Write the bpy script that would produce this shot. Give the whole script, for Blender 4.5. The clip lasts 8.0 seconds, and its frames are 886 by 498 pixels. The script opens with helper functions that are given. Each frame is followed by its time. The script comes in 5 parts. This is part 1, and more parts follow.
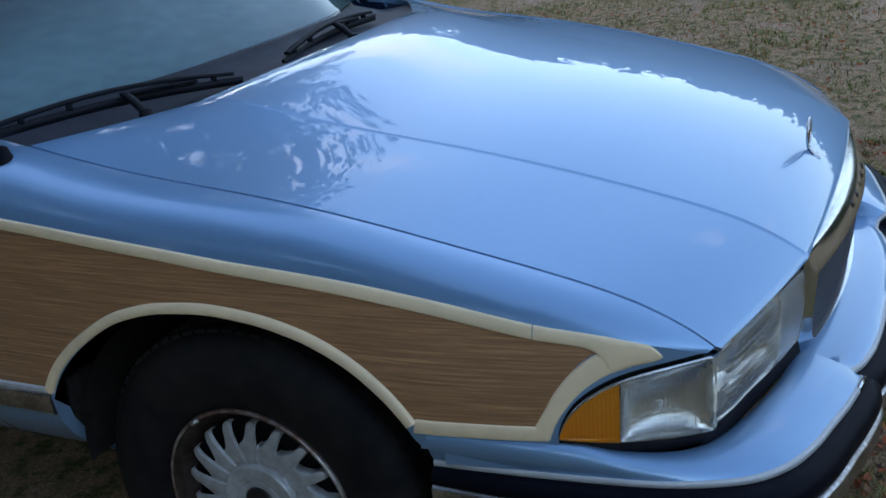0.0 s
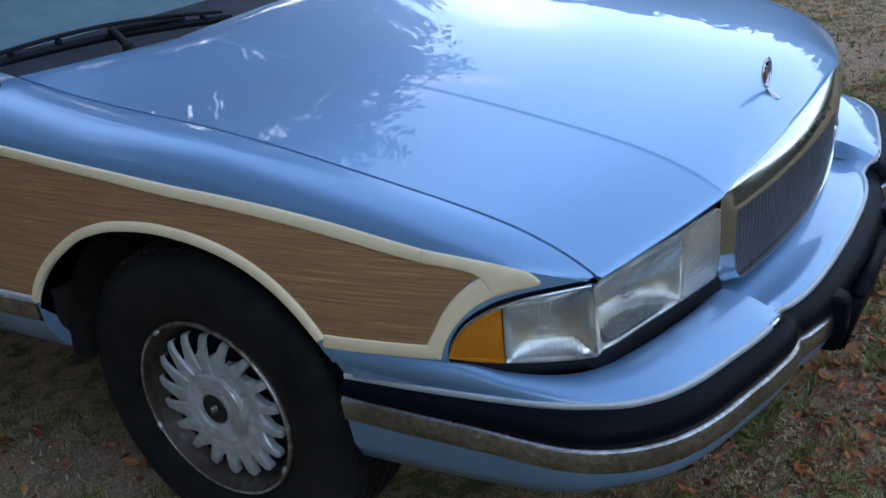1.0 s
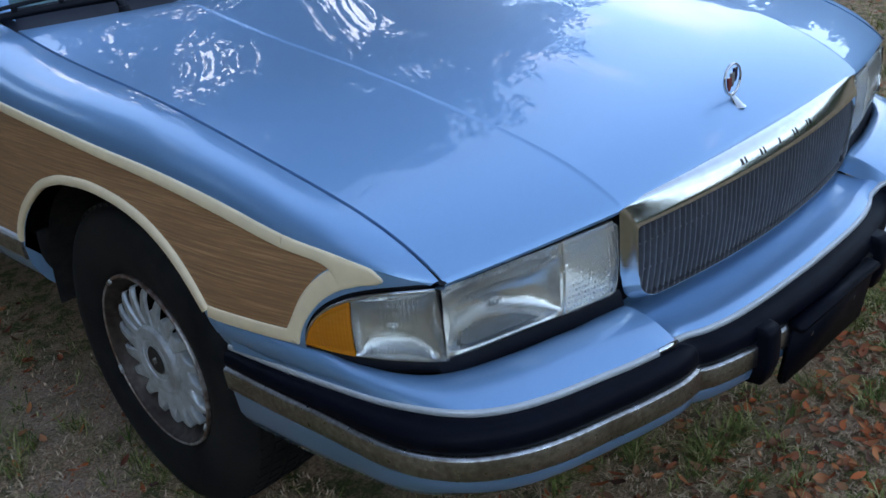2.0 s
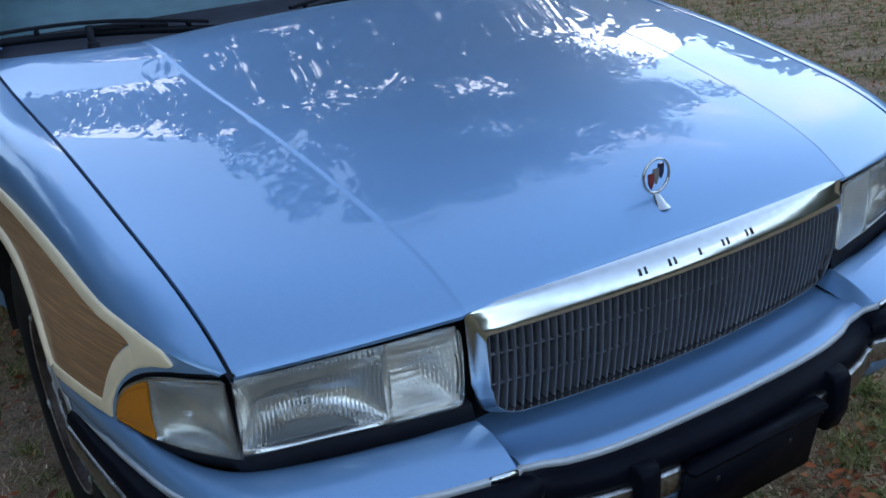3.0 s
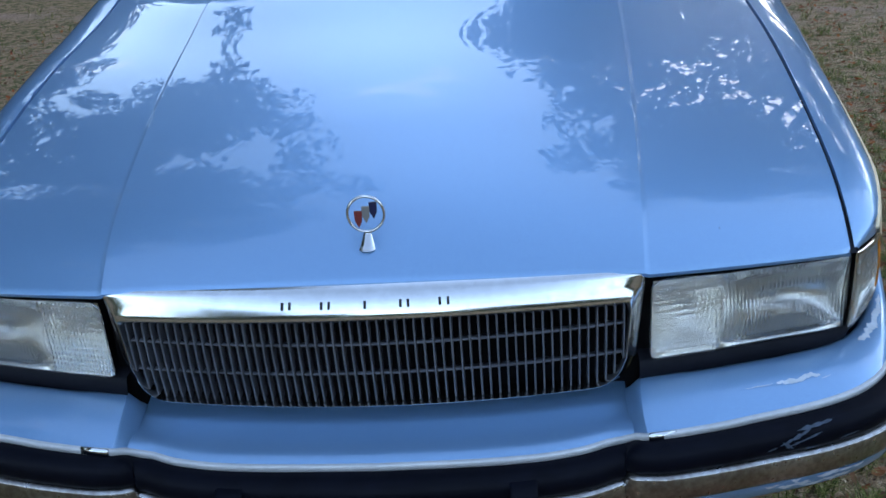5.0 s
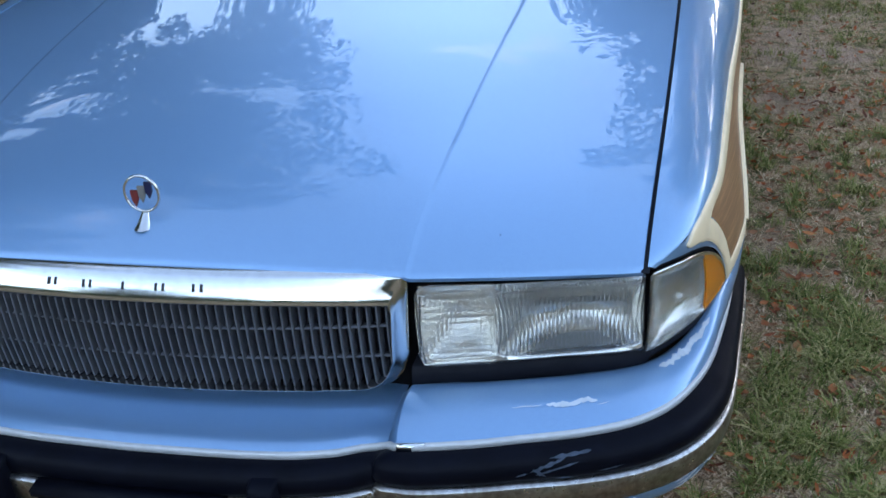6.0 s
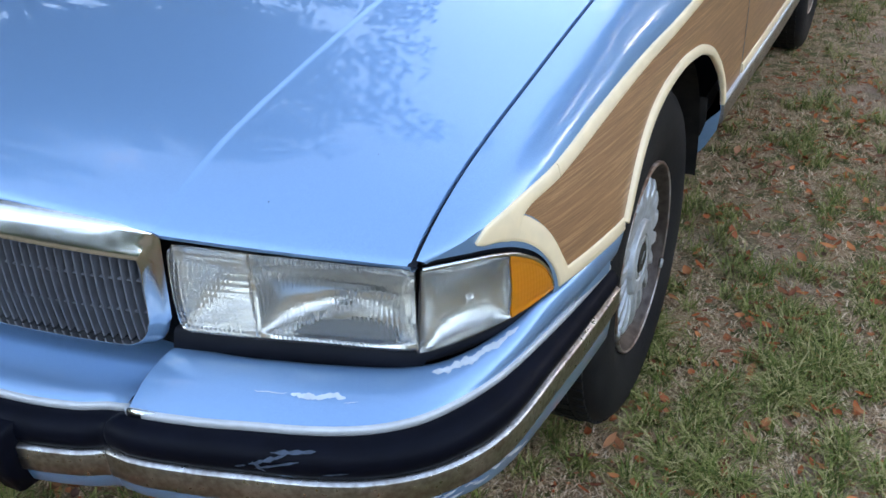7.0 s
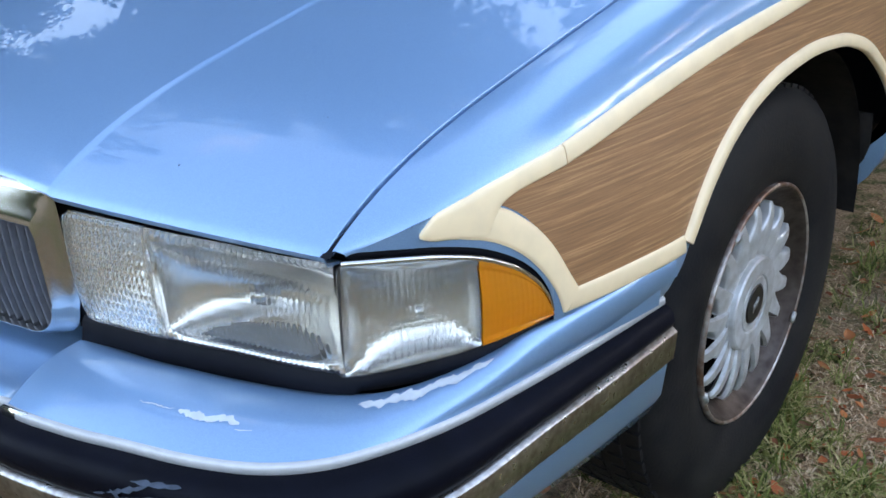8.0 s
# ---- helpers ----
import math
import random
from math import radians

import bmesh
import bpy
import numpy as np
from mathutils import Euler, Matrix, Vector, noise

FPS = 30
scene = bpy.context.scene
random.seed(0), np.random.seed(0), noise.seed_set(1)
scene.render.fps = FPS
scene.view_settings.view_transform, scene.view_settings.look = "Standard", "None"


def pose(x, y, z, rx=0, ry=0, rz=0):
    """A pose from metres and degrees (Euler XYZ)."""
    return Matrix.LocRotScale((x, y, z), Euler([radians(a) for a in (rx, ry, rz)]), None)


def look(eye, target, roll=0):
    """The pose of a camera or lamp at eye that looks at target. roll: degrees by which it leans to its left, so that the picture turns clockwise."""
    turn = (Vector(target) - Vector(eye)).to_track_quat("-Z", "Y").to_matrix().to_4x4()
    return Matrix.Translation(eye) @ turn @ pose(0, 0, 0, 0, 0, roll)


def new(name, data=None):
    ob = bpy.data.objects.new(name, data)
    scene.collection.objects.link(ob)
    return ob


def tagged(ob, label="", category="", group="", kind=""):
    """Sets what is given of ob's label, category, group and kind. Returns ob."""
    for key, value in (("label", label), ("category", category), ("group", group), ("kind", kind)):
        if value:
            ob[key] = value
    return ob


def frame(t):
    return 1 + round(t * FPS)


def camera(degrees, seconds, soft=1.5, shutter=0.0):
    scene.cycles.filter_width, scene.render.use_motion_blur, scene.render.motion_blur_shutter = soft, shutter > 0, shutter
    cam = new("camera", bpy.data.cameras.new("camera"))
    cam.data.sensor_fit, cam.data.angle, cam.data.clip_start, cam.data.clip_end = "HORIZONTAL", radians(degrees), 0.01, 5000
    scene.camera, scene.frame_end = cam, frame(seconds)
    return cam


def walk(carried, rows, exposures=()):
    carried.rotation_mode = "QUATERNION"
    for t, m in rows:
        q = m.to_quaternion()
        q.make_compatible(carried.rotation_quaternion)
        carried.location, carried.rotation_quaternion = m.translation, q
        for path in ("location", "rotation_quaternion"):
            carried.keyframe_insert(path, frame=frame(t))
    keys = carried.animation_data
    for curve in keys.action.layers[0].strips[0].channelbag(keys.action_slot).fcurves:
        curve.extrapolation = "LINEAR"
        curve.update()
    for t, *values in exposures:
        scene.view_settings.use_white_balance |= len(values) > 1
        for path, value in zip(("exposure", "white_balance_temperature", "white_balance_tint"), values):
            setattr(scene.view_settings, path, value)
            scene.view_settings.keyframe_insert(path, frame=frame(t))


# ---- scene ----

cam = camera(47.0, 8.0, soft=1.6)
PATH = [
    (0, -2.220, -1.106, 1.509, 67.99, 5.35, -65.46),
    (0.3, -2.250, -1.250, 1.489, 66.36, 5.88, -62.56),
    (0.5, -2.244, -1.337, 1.498, 64.73, 5.73, -61.19),
    (0.8, -2.204, -1.424, 1.499, 65.19, 6.52, -58.80),
    (1, -2.135, -1.488, 1.478, 65.76, 6.68, -58.07),
    (1.2, -2.043, -1.559, 1.467, 65.63, 6.84, -56.98),
    (2.3, -1.620, -2.023, 1.472, 65.35, 6.11, -40.31),
    (2.5, -1.507, -2.066, 1.462, 66.26, 5.97, -37.97),
    (2.8, -1.316, -2.096, 1.444, 67.17, 4.24, -35.07),
    (3, -1.183, -2.132, 1.438, 67.69, 4.68, -32.69),
    (3.2, -1.054, -2.180, 1.431, 67.56, 5.06, -30.40),
    (3.5, -0.854, -2.270, 1.444, 66.27, 2.85, -25.32),
    (3.7, -0.747, -2.330, 1.451, 66.79, 3.05, -20.50),
    (4, -0.534, -2.336, 1.465, 66.41, 3.20, -15.06),
    (4.2, -0.395, -2.345, 1.443, 68.62, 1.23, -12.62),
    (5.3, 0.423, -2.420, 1.455, 66.19, 4.11, 6.52),
    (5.5, 0.518, -2.361, 1.462, 66.12, 2.30, 7.01),
    (5.8, 0.697, -2.278, 1.474, 64.65, 3.36, 8.96),
    (6, 0.835, -2.247, 1.447, 64.49, 3.46, 12.60),
    (6.2, 0.979, -2.215, 1.439, 63.12, 3.11, 17.29),
    (6.5, 1.145, -2.155, 1.416, 61.65, 3.85, 22.65),
    (6.8, 1.259, -2.010, 1.403, 61.23, 1.65, 23.61),
    (7, 1.330, -1.909, 1.402, 61.67, 0.36, 24.67),
    (7.3, 1.426, -1.793, 1.391, 59.28, 0.94, 30.33),
    (7.5, 1.480, -1.716, 1.332, 60.74, 0.48, 36.25),
    (7.8, 1.471, -1.541, 1.274, 61.40, 1.66, 38.70),
    (8, 1.476, -1.483, 1.172, 64.96, 1.85, 38.97),
]
walk(cam, [(r[0], pose(*r[1:])) for r in PATH],
     exposures=[(0, 1.97, 6950, 16), (0.5, 2.23, 7080, 17), (1.2, 2.31, 7130, 18), (2.5, 2.29, 7080, 17), (3.0, 2.11, 6900, 16), (3.5, 2.15, 6830, 16), (4.0, 2.31, 6880, 16),
                (5.5, 2.40, 6900, 16), (6.0, 2.58, 7200, 17), (6.5, 2.83, 7600, 18), (8.0, 3.08, 7900, 20)])

# ---- world and light ----
world = bpy.data.worlds.new("sky")
scene.world = world
world.use_nodes = True
wn, wl = world.node_tree.nodes, world.node_tree.links
wn.clear()
sky = wn.new("ShaderNodeTexSky")
sky.sky_type, sky.sun_disc = "NISHITA", False
sky.sun_elevation, sky.sun_rotation = radians(15), radians(26)
sky.air_density, sky.dust_density, sky.ozone_density = 1.0, 0.1, 1.0
coord = wn.new("ShaderNodeTexCoord")
mapn = wn.new("ShaderNodeMapping")
mapn.inputs["Scale"].default_value = (1.0, 1.0, 2.6)
mapn.inputs["Location"].default_value = (3.1, 0.4, 0.2)
cloud = wn.new("ShaderNodeTexNoise")
cloud.inputs["Scale"].default_value = 2.9
cloud.inputs["Detail"].default_value = 7.0
cloud.inputs["Roughness"].default_value = 0.56
ramp = wn.new("ShaderNodeValToRGB")
ramp.color_ramp.elements[0].position, ramp.color_ramp.elements[1].position = 0.57, 0.80
mixc = wn.new("ShaderNodeMixRGB")
mixc.inputs["Color2"].default_value = (5.0, 4.75, 4.6, 1)
back = wn.new("ShaderNodeBackground")
back.inputs["Strength"].default_value = 0.15
wout = wn.new("ShaderNodeOutputWorld")
wl.new(coord.outputs["Generated"], mapn.inputs["Vector"])
wl.new(mapn.outputs["Vector"], cloud.inputs["Vector"])
sep = wn.new("ShaderNodeSeparateXYZ")
wl.new(coord.outputs["Generated"], sep.inputs["Vector"])
low = wn.new("ShaderNodeMath")
low.operation, low.inputs[1].default_value, low.inputs[2].default_value = "MULTIPLY_ADD", -0.26, 0.115
wl.new(sep.outputs["Z"], low.inputs[0])
more = wn.new("ShaderNodeMath")
wl.new(cloud.outputs["Fac"], more.inputs[0])
wl.new(low.outputs["Value"], more.inputs[1])
sunward = wn.new("ShaderNodeVectorMath")
sunward.operation, sunward.inputs[1].default_value = "DOT_PRODUCT", (0.83, 0.44, 0.34)
wl.new(coord.outputs["Generated"], sunward.inputs[0])
gather = wn.new("ShaderNodeMath")
gather.operation, gather.inputs[1].default_value, gather.inputs[2].default_value = "MULTIPLY_ADD", 0.60, -0.525
wl.new(sunward.outputs["Value"], gather.inputs[0])
total = wn.new("ShaderNodeMath")
wl.new(more.outputs["Value"], total.inputs[0])
floor_of = wn.new("ShaderNodeMath")
floor_of.operation, floor_of.inputs[1].default_value = "MAXIMUM", -0.035
wl.new(gather.outputs["Value"], floor_of.inputs[0])
wl.new(floor_of.outputs["Value"], total.inputs[1])
wl.new(total.outputs["Value"], ramp.inputs["Fac"])
wl.new(ramp.outputs["Color"], mixc.inputs["Fac"])
wl.new(sky.outputs["Color"], mixc.inputs["Color1"])
wl.new(mixc.outputs["Color"], back.inputs["Color"])
wl.new(back.outputs["Background"], wout.inputs["Surface"])

sun_data = bpy.data.lights.new("sun", "SUN")
sun_data.energy, sun_data.angle, sun_data.color = 0.30, radians(50), (1.0, 0.93, 0.84)
sun = new("sun", sun_data)
sun.matrix_world = look((4.38, 8.99, 3.18), (0, 0, 0.5))


# ---- materials ----
def material(name, color, rough=0.5, metal=0.0, coat=0.0, spec=0.5, vary=0.0, scale=40.0, bump=0.0, bump_scale=120.0, color2=None):
    """A principled material with broad and fine colour variation and a fine bump."""
    m = bpy.data.materials.new(name)
    m.use_nodes = True
    n, l = m.node_tree.nodes, m.node_tree.links
    b = n["Principled BSDF"]
    b.inputs["Base Color"].default_value = (*color, 1)
    b.inputs["Roughness"].default_value = rough
    b.inputs["Metallic"].default_value = metal
    b.inputs["Coat Weight"].default_value = coat
    b.inputs["Coat Roughness"].default_value = 0.03
    b.inputs["Specular IOR Level"].default_value = spec
    tc = n.new("ShaderNodeTexCoord")
    if vary or color2:
        big = n.new("ShaderNodeTexNoise")
        big.inputs["Scale"].default_value, big.inputs["Detail"].default_value = scale / 8, 4
        small = n.new("ShaderNodeTexNoise")
        small.inputs["Scale"].default_value, small.inputs["Detail"].default_value = scale, 6
        l.new(tc.outputs["Object"], big.inputs["Vector"])
        l.new(tc.outputs["Object"], small.inputs["Vector"])
        add = n.new("ShaderNodeMath")
        add.operation = "MULTIPLY"
        l.new(big.outputs["Fac"], add.inputs[0])
        l.new(small.outputs["Fac"], add.inputs[1])
        r = n.new("ShaderNodeValToRGB")
        r.color_ramp.elements[0].position, r.color_ramp.elements[1].position = 0.14, 0.38
        l.new(add.outputs["Value"], r.inputs["Fac"])
        c2 = color2 or tuple(c * (1 - vary) for c in color)
        r.color_ramp.elements[0].color, r.color_ramp.elements[1].color = (*c2, 1), (*color, 1)
        l.new(r.outputs["Color"], b.inputs["Base Color"])
        rr = n.new("ShaderNodeMapRange")
        rr.inputs["To Min"].default_value, rr.inputs["To Max"].default_value = min(1, rough + 0.12), max(0.02, rough - 0.06)
        l.new(small.outputs["Fac"], rr.inputs["Value"])
        l.new(rr.outputs["Result"], b.inputs["Roughness"])
    if bump:
        bn = n.new("ShaderNodeTexNoise")
        bn.inputs["Scale"].default_value, bn.inputs["Detail"].default_value = bump_scale, 5
        l.new(tc.outputs["Object"], bn.inputs["Vector"])
        bp = n.new("ShaderNodeBump")
        bp.inputs["Strength"].default_value, bp.inputs["Distance"].default_value = bump, 0.01
        l.new(bn.outputs["Fac"], bp.inputs["Height"])
        l.new(bp.outputs["Normal"], b.inputs["Normal"])
    return m


def paint_material():
    """Pale metallic blue paint with flakes, clear coat and a thin film of dust."""
    m = material("blue_paint", (0.16, 0.35, 0.61), 0.40, 0.55, 1.0)
    m.node_tree.nodes["Principled BSDF"].inputs["Coat IOR"].default_value = 1.6
    n, l = m.node_tree.nodes, m.node_tree.links
    b = n["Principled BSDF"]
    tc = n.new("ShaderNodeTexCoord")
    flake = n.new("ShaderNodeTexNoise")
    flake.inputs["Scale"].default_value, flake.inputs["Detail"].default_value = 1400, 2
    l.new(tc.outputs["Object"], flake.inputs["Vector"])
    dust = n.new("ShaderNodeTexNoise")
    dust.inputs["Scale"].default_value, dust.inputs["Detail"].default_value = 5.0, 8
    l.new(tc.outputs["Object"], dust.inputs["Vector"])
    mr = n.new("ShaderNodeMapRange")
    mr.inputs["From Min"].default_value, mr.inputs["From Max"].default_value = 0.3, 0.75
    mr.inputs["To Min"].default_value, mr.inputs["To Max"].default_value = 0.010, 0.030
    l.new(dust.outputs["Fac"], mr.inputs["Value"])
    l.new(mr.outputs["Result"], b.inputs["Coat Roughness"])
    ramp = n.new("ShaderNodeValToRGB")
    ramp.color_ramp.elements[0].color, ramp.color_ramp.elements[1].color = (0.164, 0.324, 0.542, 1), (0.226, 0.42, 0.645, 1)
    ramp.color_ramp.elements[0].position, ramp.color_ramp.elements[1].position = 0.35, 0.65
    l.new(flake.outputs["Fac"], ramp.inputs["Fac"])
    l.new(ramp.outputs["Color"], b.inputs["Base Color"])
    return m


def wood_material():
    """Printed walnut vinyl: long streaks along the car with fine pores."""
    m = material("wood_vinyl", (0.2, 0.11, 0.055), 0.42, 0, 0.25)
    n, l = m.node_tree.nodes, m.node_tree.links
    b = n["Principled BSDF"]
    tc = n.new("ShaderNodeTexCoord")
    mp = n.new("ShaderNodeMapping")
    mp.inputs["Scale"].default_value = (1, 2.0, 110)
    l.new(tc.outputs["Object"], mp.inputs["Vector"])
    a = n.new("ShaderNodeTexNoise")
    a.inputs["Scale"].default_value, a.inputs["Detail"].default_value, a.inputs["Distortion"].default_value = 2.2, 10, 0.25
    a.inputs["Roughness"].default_value = 0.72
    l.new(mp.outputs["Vector"], a.inputs["Vector"])
    mp2 = n.new("ShaderNodeMapping")
    mp2.inputs["Scale"].default_value = (1, 12, 560)
    l.new(tc.outputs["Object"], mp2.inputs["Vector"])
    c = n.new("ShaderNodeTexNoise")
    c.inputs["Scale"].default_value, c.inputs["Detail"].default_value = 1.6, 4
    l.new(mp2.outputs["Vector"], c.inputs["Vector"])
    ramp = n.new("ShaderNodeValToRGB")
    e = ramp.color_ramp.elements
    e[0].position, e[0].color = 0.34, (0.17, 0.083, 0.042, 1)
    e[1].position, e[1].color = 0.66, (0.39, 0.212, 0.105, 1)
    mid = e.new(0.5)
    mid.color = (0.25, 0.122, 0.058, 1)
    l.new(a.outputs["Fac"], ramp.inputs["Fac"])
    mx = n.new("ShaderNodeMixRGB")
    mx.blend_type = "MULTIPLY"
    mx.inputs["Fac"].default_value = 0.55
    l.new(ramp.outputs["Color"], mx.inputs["Color1"])
    l.new(c.outputs["Fac"], mx.inputs["Color2"])
    bright = n.new("ShaderNodeMixRGB")
    bright.blend_type = "MULTIPLY"
    bright.inputs["Fac"].default_value = 1.0
    bright.inputs["Color2"].default_value = (1.92, 1.88, 1.78, 1)
    l.new(mx.outputs["Color"], bright.inputs["Color1"])
    l.new(bright.outputs["Color"], b.inputs["Base Color"])
    return m


def glass_material(name, tint, rough, ior=1.3, trans=1.0, coat=0.6):
    m = bpy.data.materials.new(name)
    m.use_nodes = True
    b = m.node_tree.nodes["Principled BSDF"]
    b.inputs["Base Color"].default_value = (*tint, 1)
    b.inputs["Roughness"].default_value = rough
    b.inputs["IOR"].default_value = ior
    b.inputs["Transmission Weight"].default_value = trans
    b.inputs["Coat Weight"].default_value = coat
    return m


M_PAINT = paint_material()
M_WOOD = wood_material()
M_CREAM = material("cream_vinyl", (0.97, 0.735, 0.46), 0.42, 0, 0.15, vary=0.10, scale=30)
M_CHROME = material("chrome", (0.74, 0.74, 0.73), 0.13, 1.0, vary=0.10, scale=60)
M_OLDCHROME = material("dull_chrome", (0.56, 0.55, 0.54), 0.27, 1.0, color2=(0.30, 0.265, 0.24), scale=90, bump=0.05, bump_scale=160)
M_STRIP = material("bright_strip", (0.62, 0.62, 0.62), 0.45, 0.25, vary=0.12, scale=70)
M_RUBBER = material("black_rubber", (0.0034, 0.0042, 0.0090), 0.45, spec=0.08, vary=0.35, scale=30, bump=0.05, bump_scale=300)
M_SEAL = material("black_seal", (0.006, 0.007, 0.012), 0.6, spec=0.2, vary=0.3, scale=20)
M_TYRE = material("tyre_rubber", (0.005, 0.005, 0.0068), 0.65, spec=0.2, color2=(0.019, 0.017, 0.016), scale=18, bump=0.12, bump_scale=200)
M_RIM = material("rusty_steel", (0.10, 0.078, 0.066), 0.5, 0.6, color2=(0.045, 0.028, 0.022), scale=45, bump=0.1)
M_LIP = material("worn_lip", (0.52, 0.48, 0.45), 0.38, 0.7, color2=(0.20, 0.11, 0.075), scale=55, bump=0.1)
M_COVER = material("silver_paint", (0.64, 0.655, 0.67), 0.38, 0.40, color2=(0.38, 0.365, 0.34), scale=36)
# near-black that puts the shade of hollows into the colour
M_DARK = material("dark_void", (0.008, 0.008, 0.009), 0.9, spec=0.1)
M_LINER = material("muddy_liner", (0.026, 0.022, 0.019), 0.95, spec=0.1, color2=(0.012, 0.011, 0.011), scale=25, bump=0.3, bump_scale=60)
M_AMBER = glass_material("amber_plastic", (1.0, 0.37, 0.02), 0.12, 1.45, 0.55)
M_LENS = glass_material("clear_lens", (0.99, 0.965, 0.91), 0.05, 1.45, 0.95, 0.0)
M_GLASS = glass_material("windshield_glass", (0.62, 0.80, 0.82), 0.0, 1.45, coat=0.0)
M_TINT = glass_material("dark_tinted_glass", (0.008, 0.011, 0.018), 0.0, 1.04, 1.0, 1.0)
M_REFLECT = material("lamp_reflector", (0.90, 0.875, 0.83), 0.13, 0.95, vary=0.12, scale=50)
M_HOUSING = material("lamp_housing", (0.74, 0.74, 0.72), 0.15, 1.0, vary=0.1, scale=60)
M_SHELF = material("lamp_floor", (0.30, 0.305, 0.31), 0.45, 0.3, vary=0.2, scale=50)
M_FIN = material("grille_grey", (0.155, 0.162, 0.185), 0.40, 0.2, vary=0.25, scale=60)
M_INK = material("black_enamel", (0.012, 0.012, 0.014), 0.3)
M_RED = material("red_enamel", (0.20, 0.03, 0.03), 0.2, 0, 0.6)
M_WHITE = material("grey_enamel", (0.26, 0.25, 0.235), 0.25, 0.3, 0.6)
M_NAVY = material("navy_enamel", (0.01, 0.015, 0.06), 0.2, 0, 0.6)
# pale tone of chips and bare paint, and of one painted highlight
M_WEAR_GLEAM = material("wear_and_gleam", (0.60, 0.66, 0.72), 0.6, vary=0.2, scale=60)
M_SCUFF = material("scuff", (0.055, 0.08, 0.12), 0.7, vary=0.5, scale=90)
M_DASH = material("dash_vinyl", (0.30, 0.43, 0.47), 0.8, spec=0.2, vary=0.15, scale=20)
M_COWL = material("cowl_paint", (0.010, 0.013, 0.026), 0.6, 0, 0.0, vary=0.3, scale=20)
M_BARK = material("bark", (0.12, 0.10, 0.08), 0.95, color2=(0.05, 0.042, 0.034), scale=14, bump=0.6, bump_scale=18)


def ground_material():
    """Thin lawn on sandy soil: bare patches, brown thatch, green tufts."""
    m = bpy.data.materials.new("lawn_soil")
    m.use_nodes = True
    n, l = m.node_tree.nodes, m.node_tree.links
    b = n["Principled BSDF"]
    b.inputs["Roughness"].default_value = 0.95
    b.inputs["Specular IOR Level"].default_value = 0.15
    tc = n.new("ShaderNodeTexCoord")

    def tex(scale, detail, rough=0.6):
        t = n.new("ShaderNodeTexNoise")
        t.inputs["Scale"].default_value, t.inputs["Detail"].default_value, t.inputs["Roughness"].default_value = scale, detail, rough
        l.new(tc.outputs["Object"], t.inputs["Vector"])
        return t

    def mix(fac, c1, c2):
        x = n.new("ShaderNodeMixRGB")
        l.new(fac, x.inputs["Fac"])
        for k, c in (("Color1", c1), ("Color2", c2)):
            if isinstance(c, tuple):
                x.inputs[k].default_value = (*c, 1)
            else:
                l.new(c, x.inputs[k])
        return x.outputs["Color"]

    def ramp(src, lo, hi):
        r = n.new("ShaderNodeMapRange")
        r.inputs["From Min"].default_value, r.inputs["From Max"].default_value = lo, hi
        l.new(src, r.inputs["Value"])
        return r.outputs["Result"]

    fine, mid, wide = tex(130, 8, 0.8), tex(13, 6, 0.7), tex(1.0, 7, 0.62)
    soil = mix(ramp(fine.outputs["Fac"], 0.38, 0.62), (0.20, 0.12, 0.086), (0.70, 0.48, 0.36))
    thatch = mix(ramp(fine.outputs["Fac"], 0.38, 0.64), (0.18, 0.104, 0.059), (0.68, 0.45, 0.275))
    green = mix(ramp(fine.outputs["Fac"], 0.38, 0.62), (0.05, 0.056, 0.018), (0.21, 0.20, 0.078))
    lawn = mix(ramp(mid.outputs["Fac"], 0.46, 0.58), thatch, green)
    l.new(mix(ramp(wide.outputs["Fac"], 0.52, 0.64), lawn, soil), b.inputs["Base Color"])
    bp = n.new("ShaderNodeBump")
    bp.inputs["Strength"].default_value, bp.inputs["Distance"].default_value = 0.9, 0.012
    l.new(fine.outputs["Fac"], bp.inputs["Height"])
    l.new(bp.outputs["Normal"], b.inputs["Normal"])
    return m


M_GROUND = ground_material()


def island_material(name, colors, rough=0.8):
    """A material whose separate pieces each take a colour of their own."""
    m = bpy.data.materials.new(name)
    m.use_nodes = True
    n, l = m.node_tree.nodes, m.node_tree.links
    b = n["Principled BSDF"]
    b.inputs["Roughness"].default_value = rough
    b.inputs["Specular IOR Level"].default_value = 0.15
    g = n.new("ShaderNodeNewGeometry")
    r = n.new("ShaderNodeValToRGB")
    r.color_ramp.elements[0].color = (*colors[0], 1)
    r.color_ramp.elements[1].color = (*colors[-1], 1)
    for i, c in enumerate(colors[1:-1], 1):
        r.color_ramp.elements.new(i / (len(colors) - 1)).color = (*c, 1)
    l.new(g.outputs["Random Per Island"], r.inputs["Fac"])
    l.new(r.outputs["Color"], b.inputs["Base Color"])
    return m


M_GRASS = island_material("grass_blades", [(0.045, 0.062, 0.014), (0.11, 0.138, 0.030), (0.19, 0.20, 0.05), (0.32, 0.28, 0.10), (0.50, 0.39, 0.19)])
M_STRAW = island_material("dry_blades", [(0.20, 0.112, 0.062), (0.42, 0.255, 0.14), (0.64, 0.42, 0.255), (0.82, 0.61, 0.42)])
M_LITTER = island_material("dead_leaves", [(0.13, 0.04, 0.022), (0.46, 0.110, 0.034), (0.24, 0.080, 0.040), (0.52, 0.17, 0.06), (0.32, 0.14, 0.07), (0.09, 0.042, 0.03)])
M_CROWN = island_material("oak_leaves", [(0.018, 0.034, 0.012), (0.034, 0.056, 0.018), (0.05, 0.075, 0.026), (0.03, 0.045, 0.02)], 0.55)


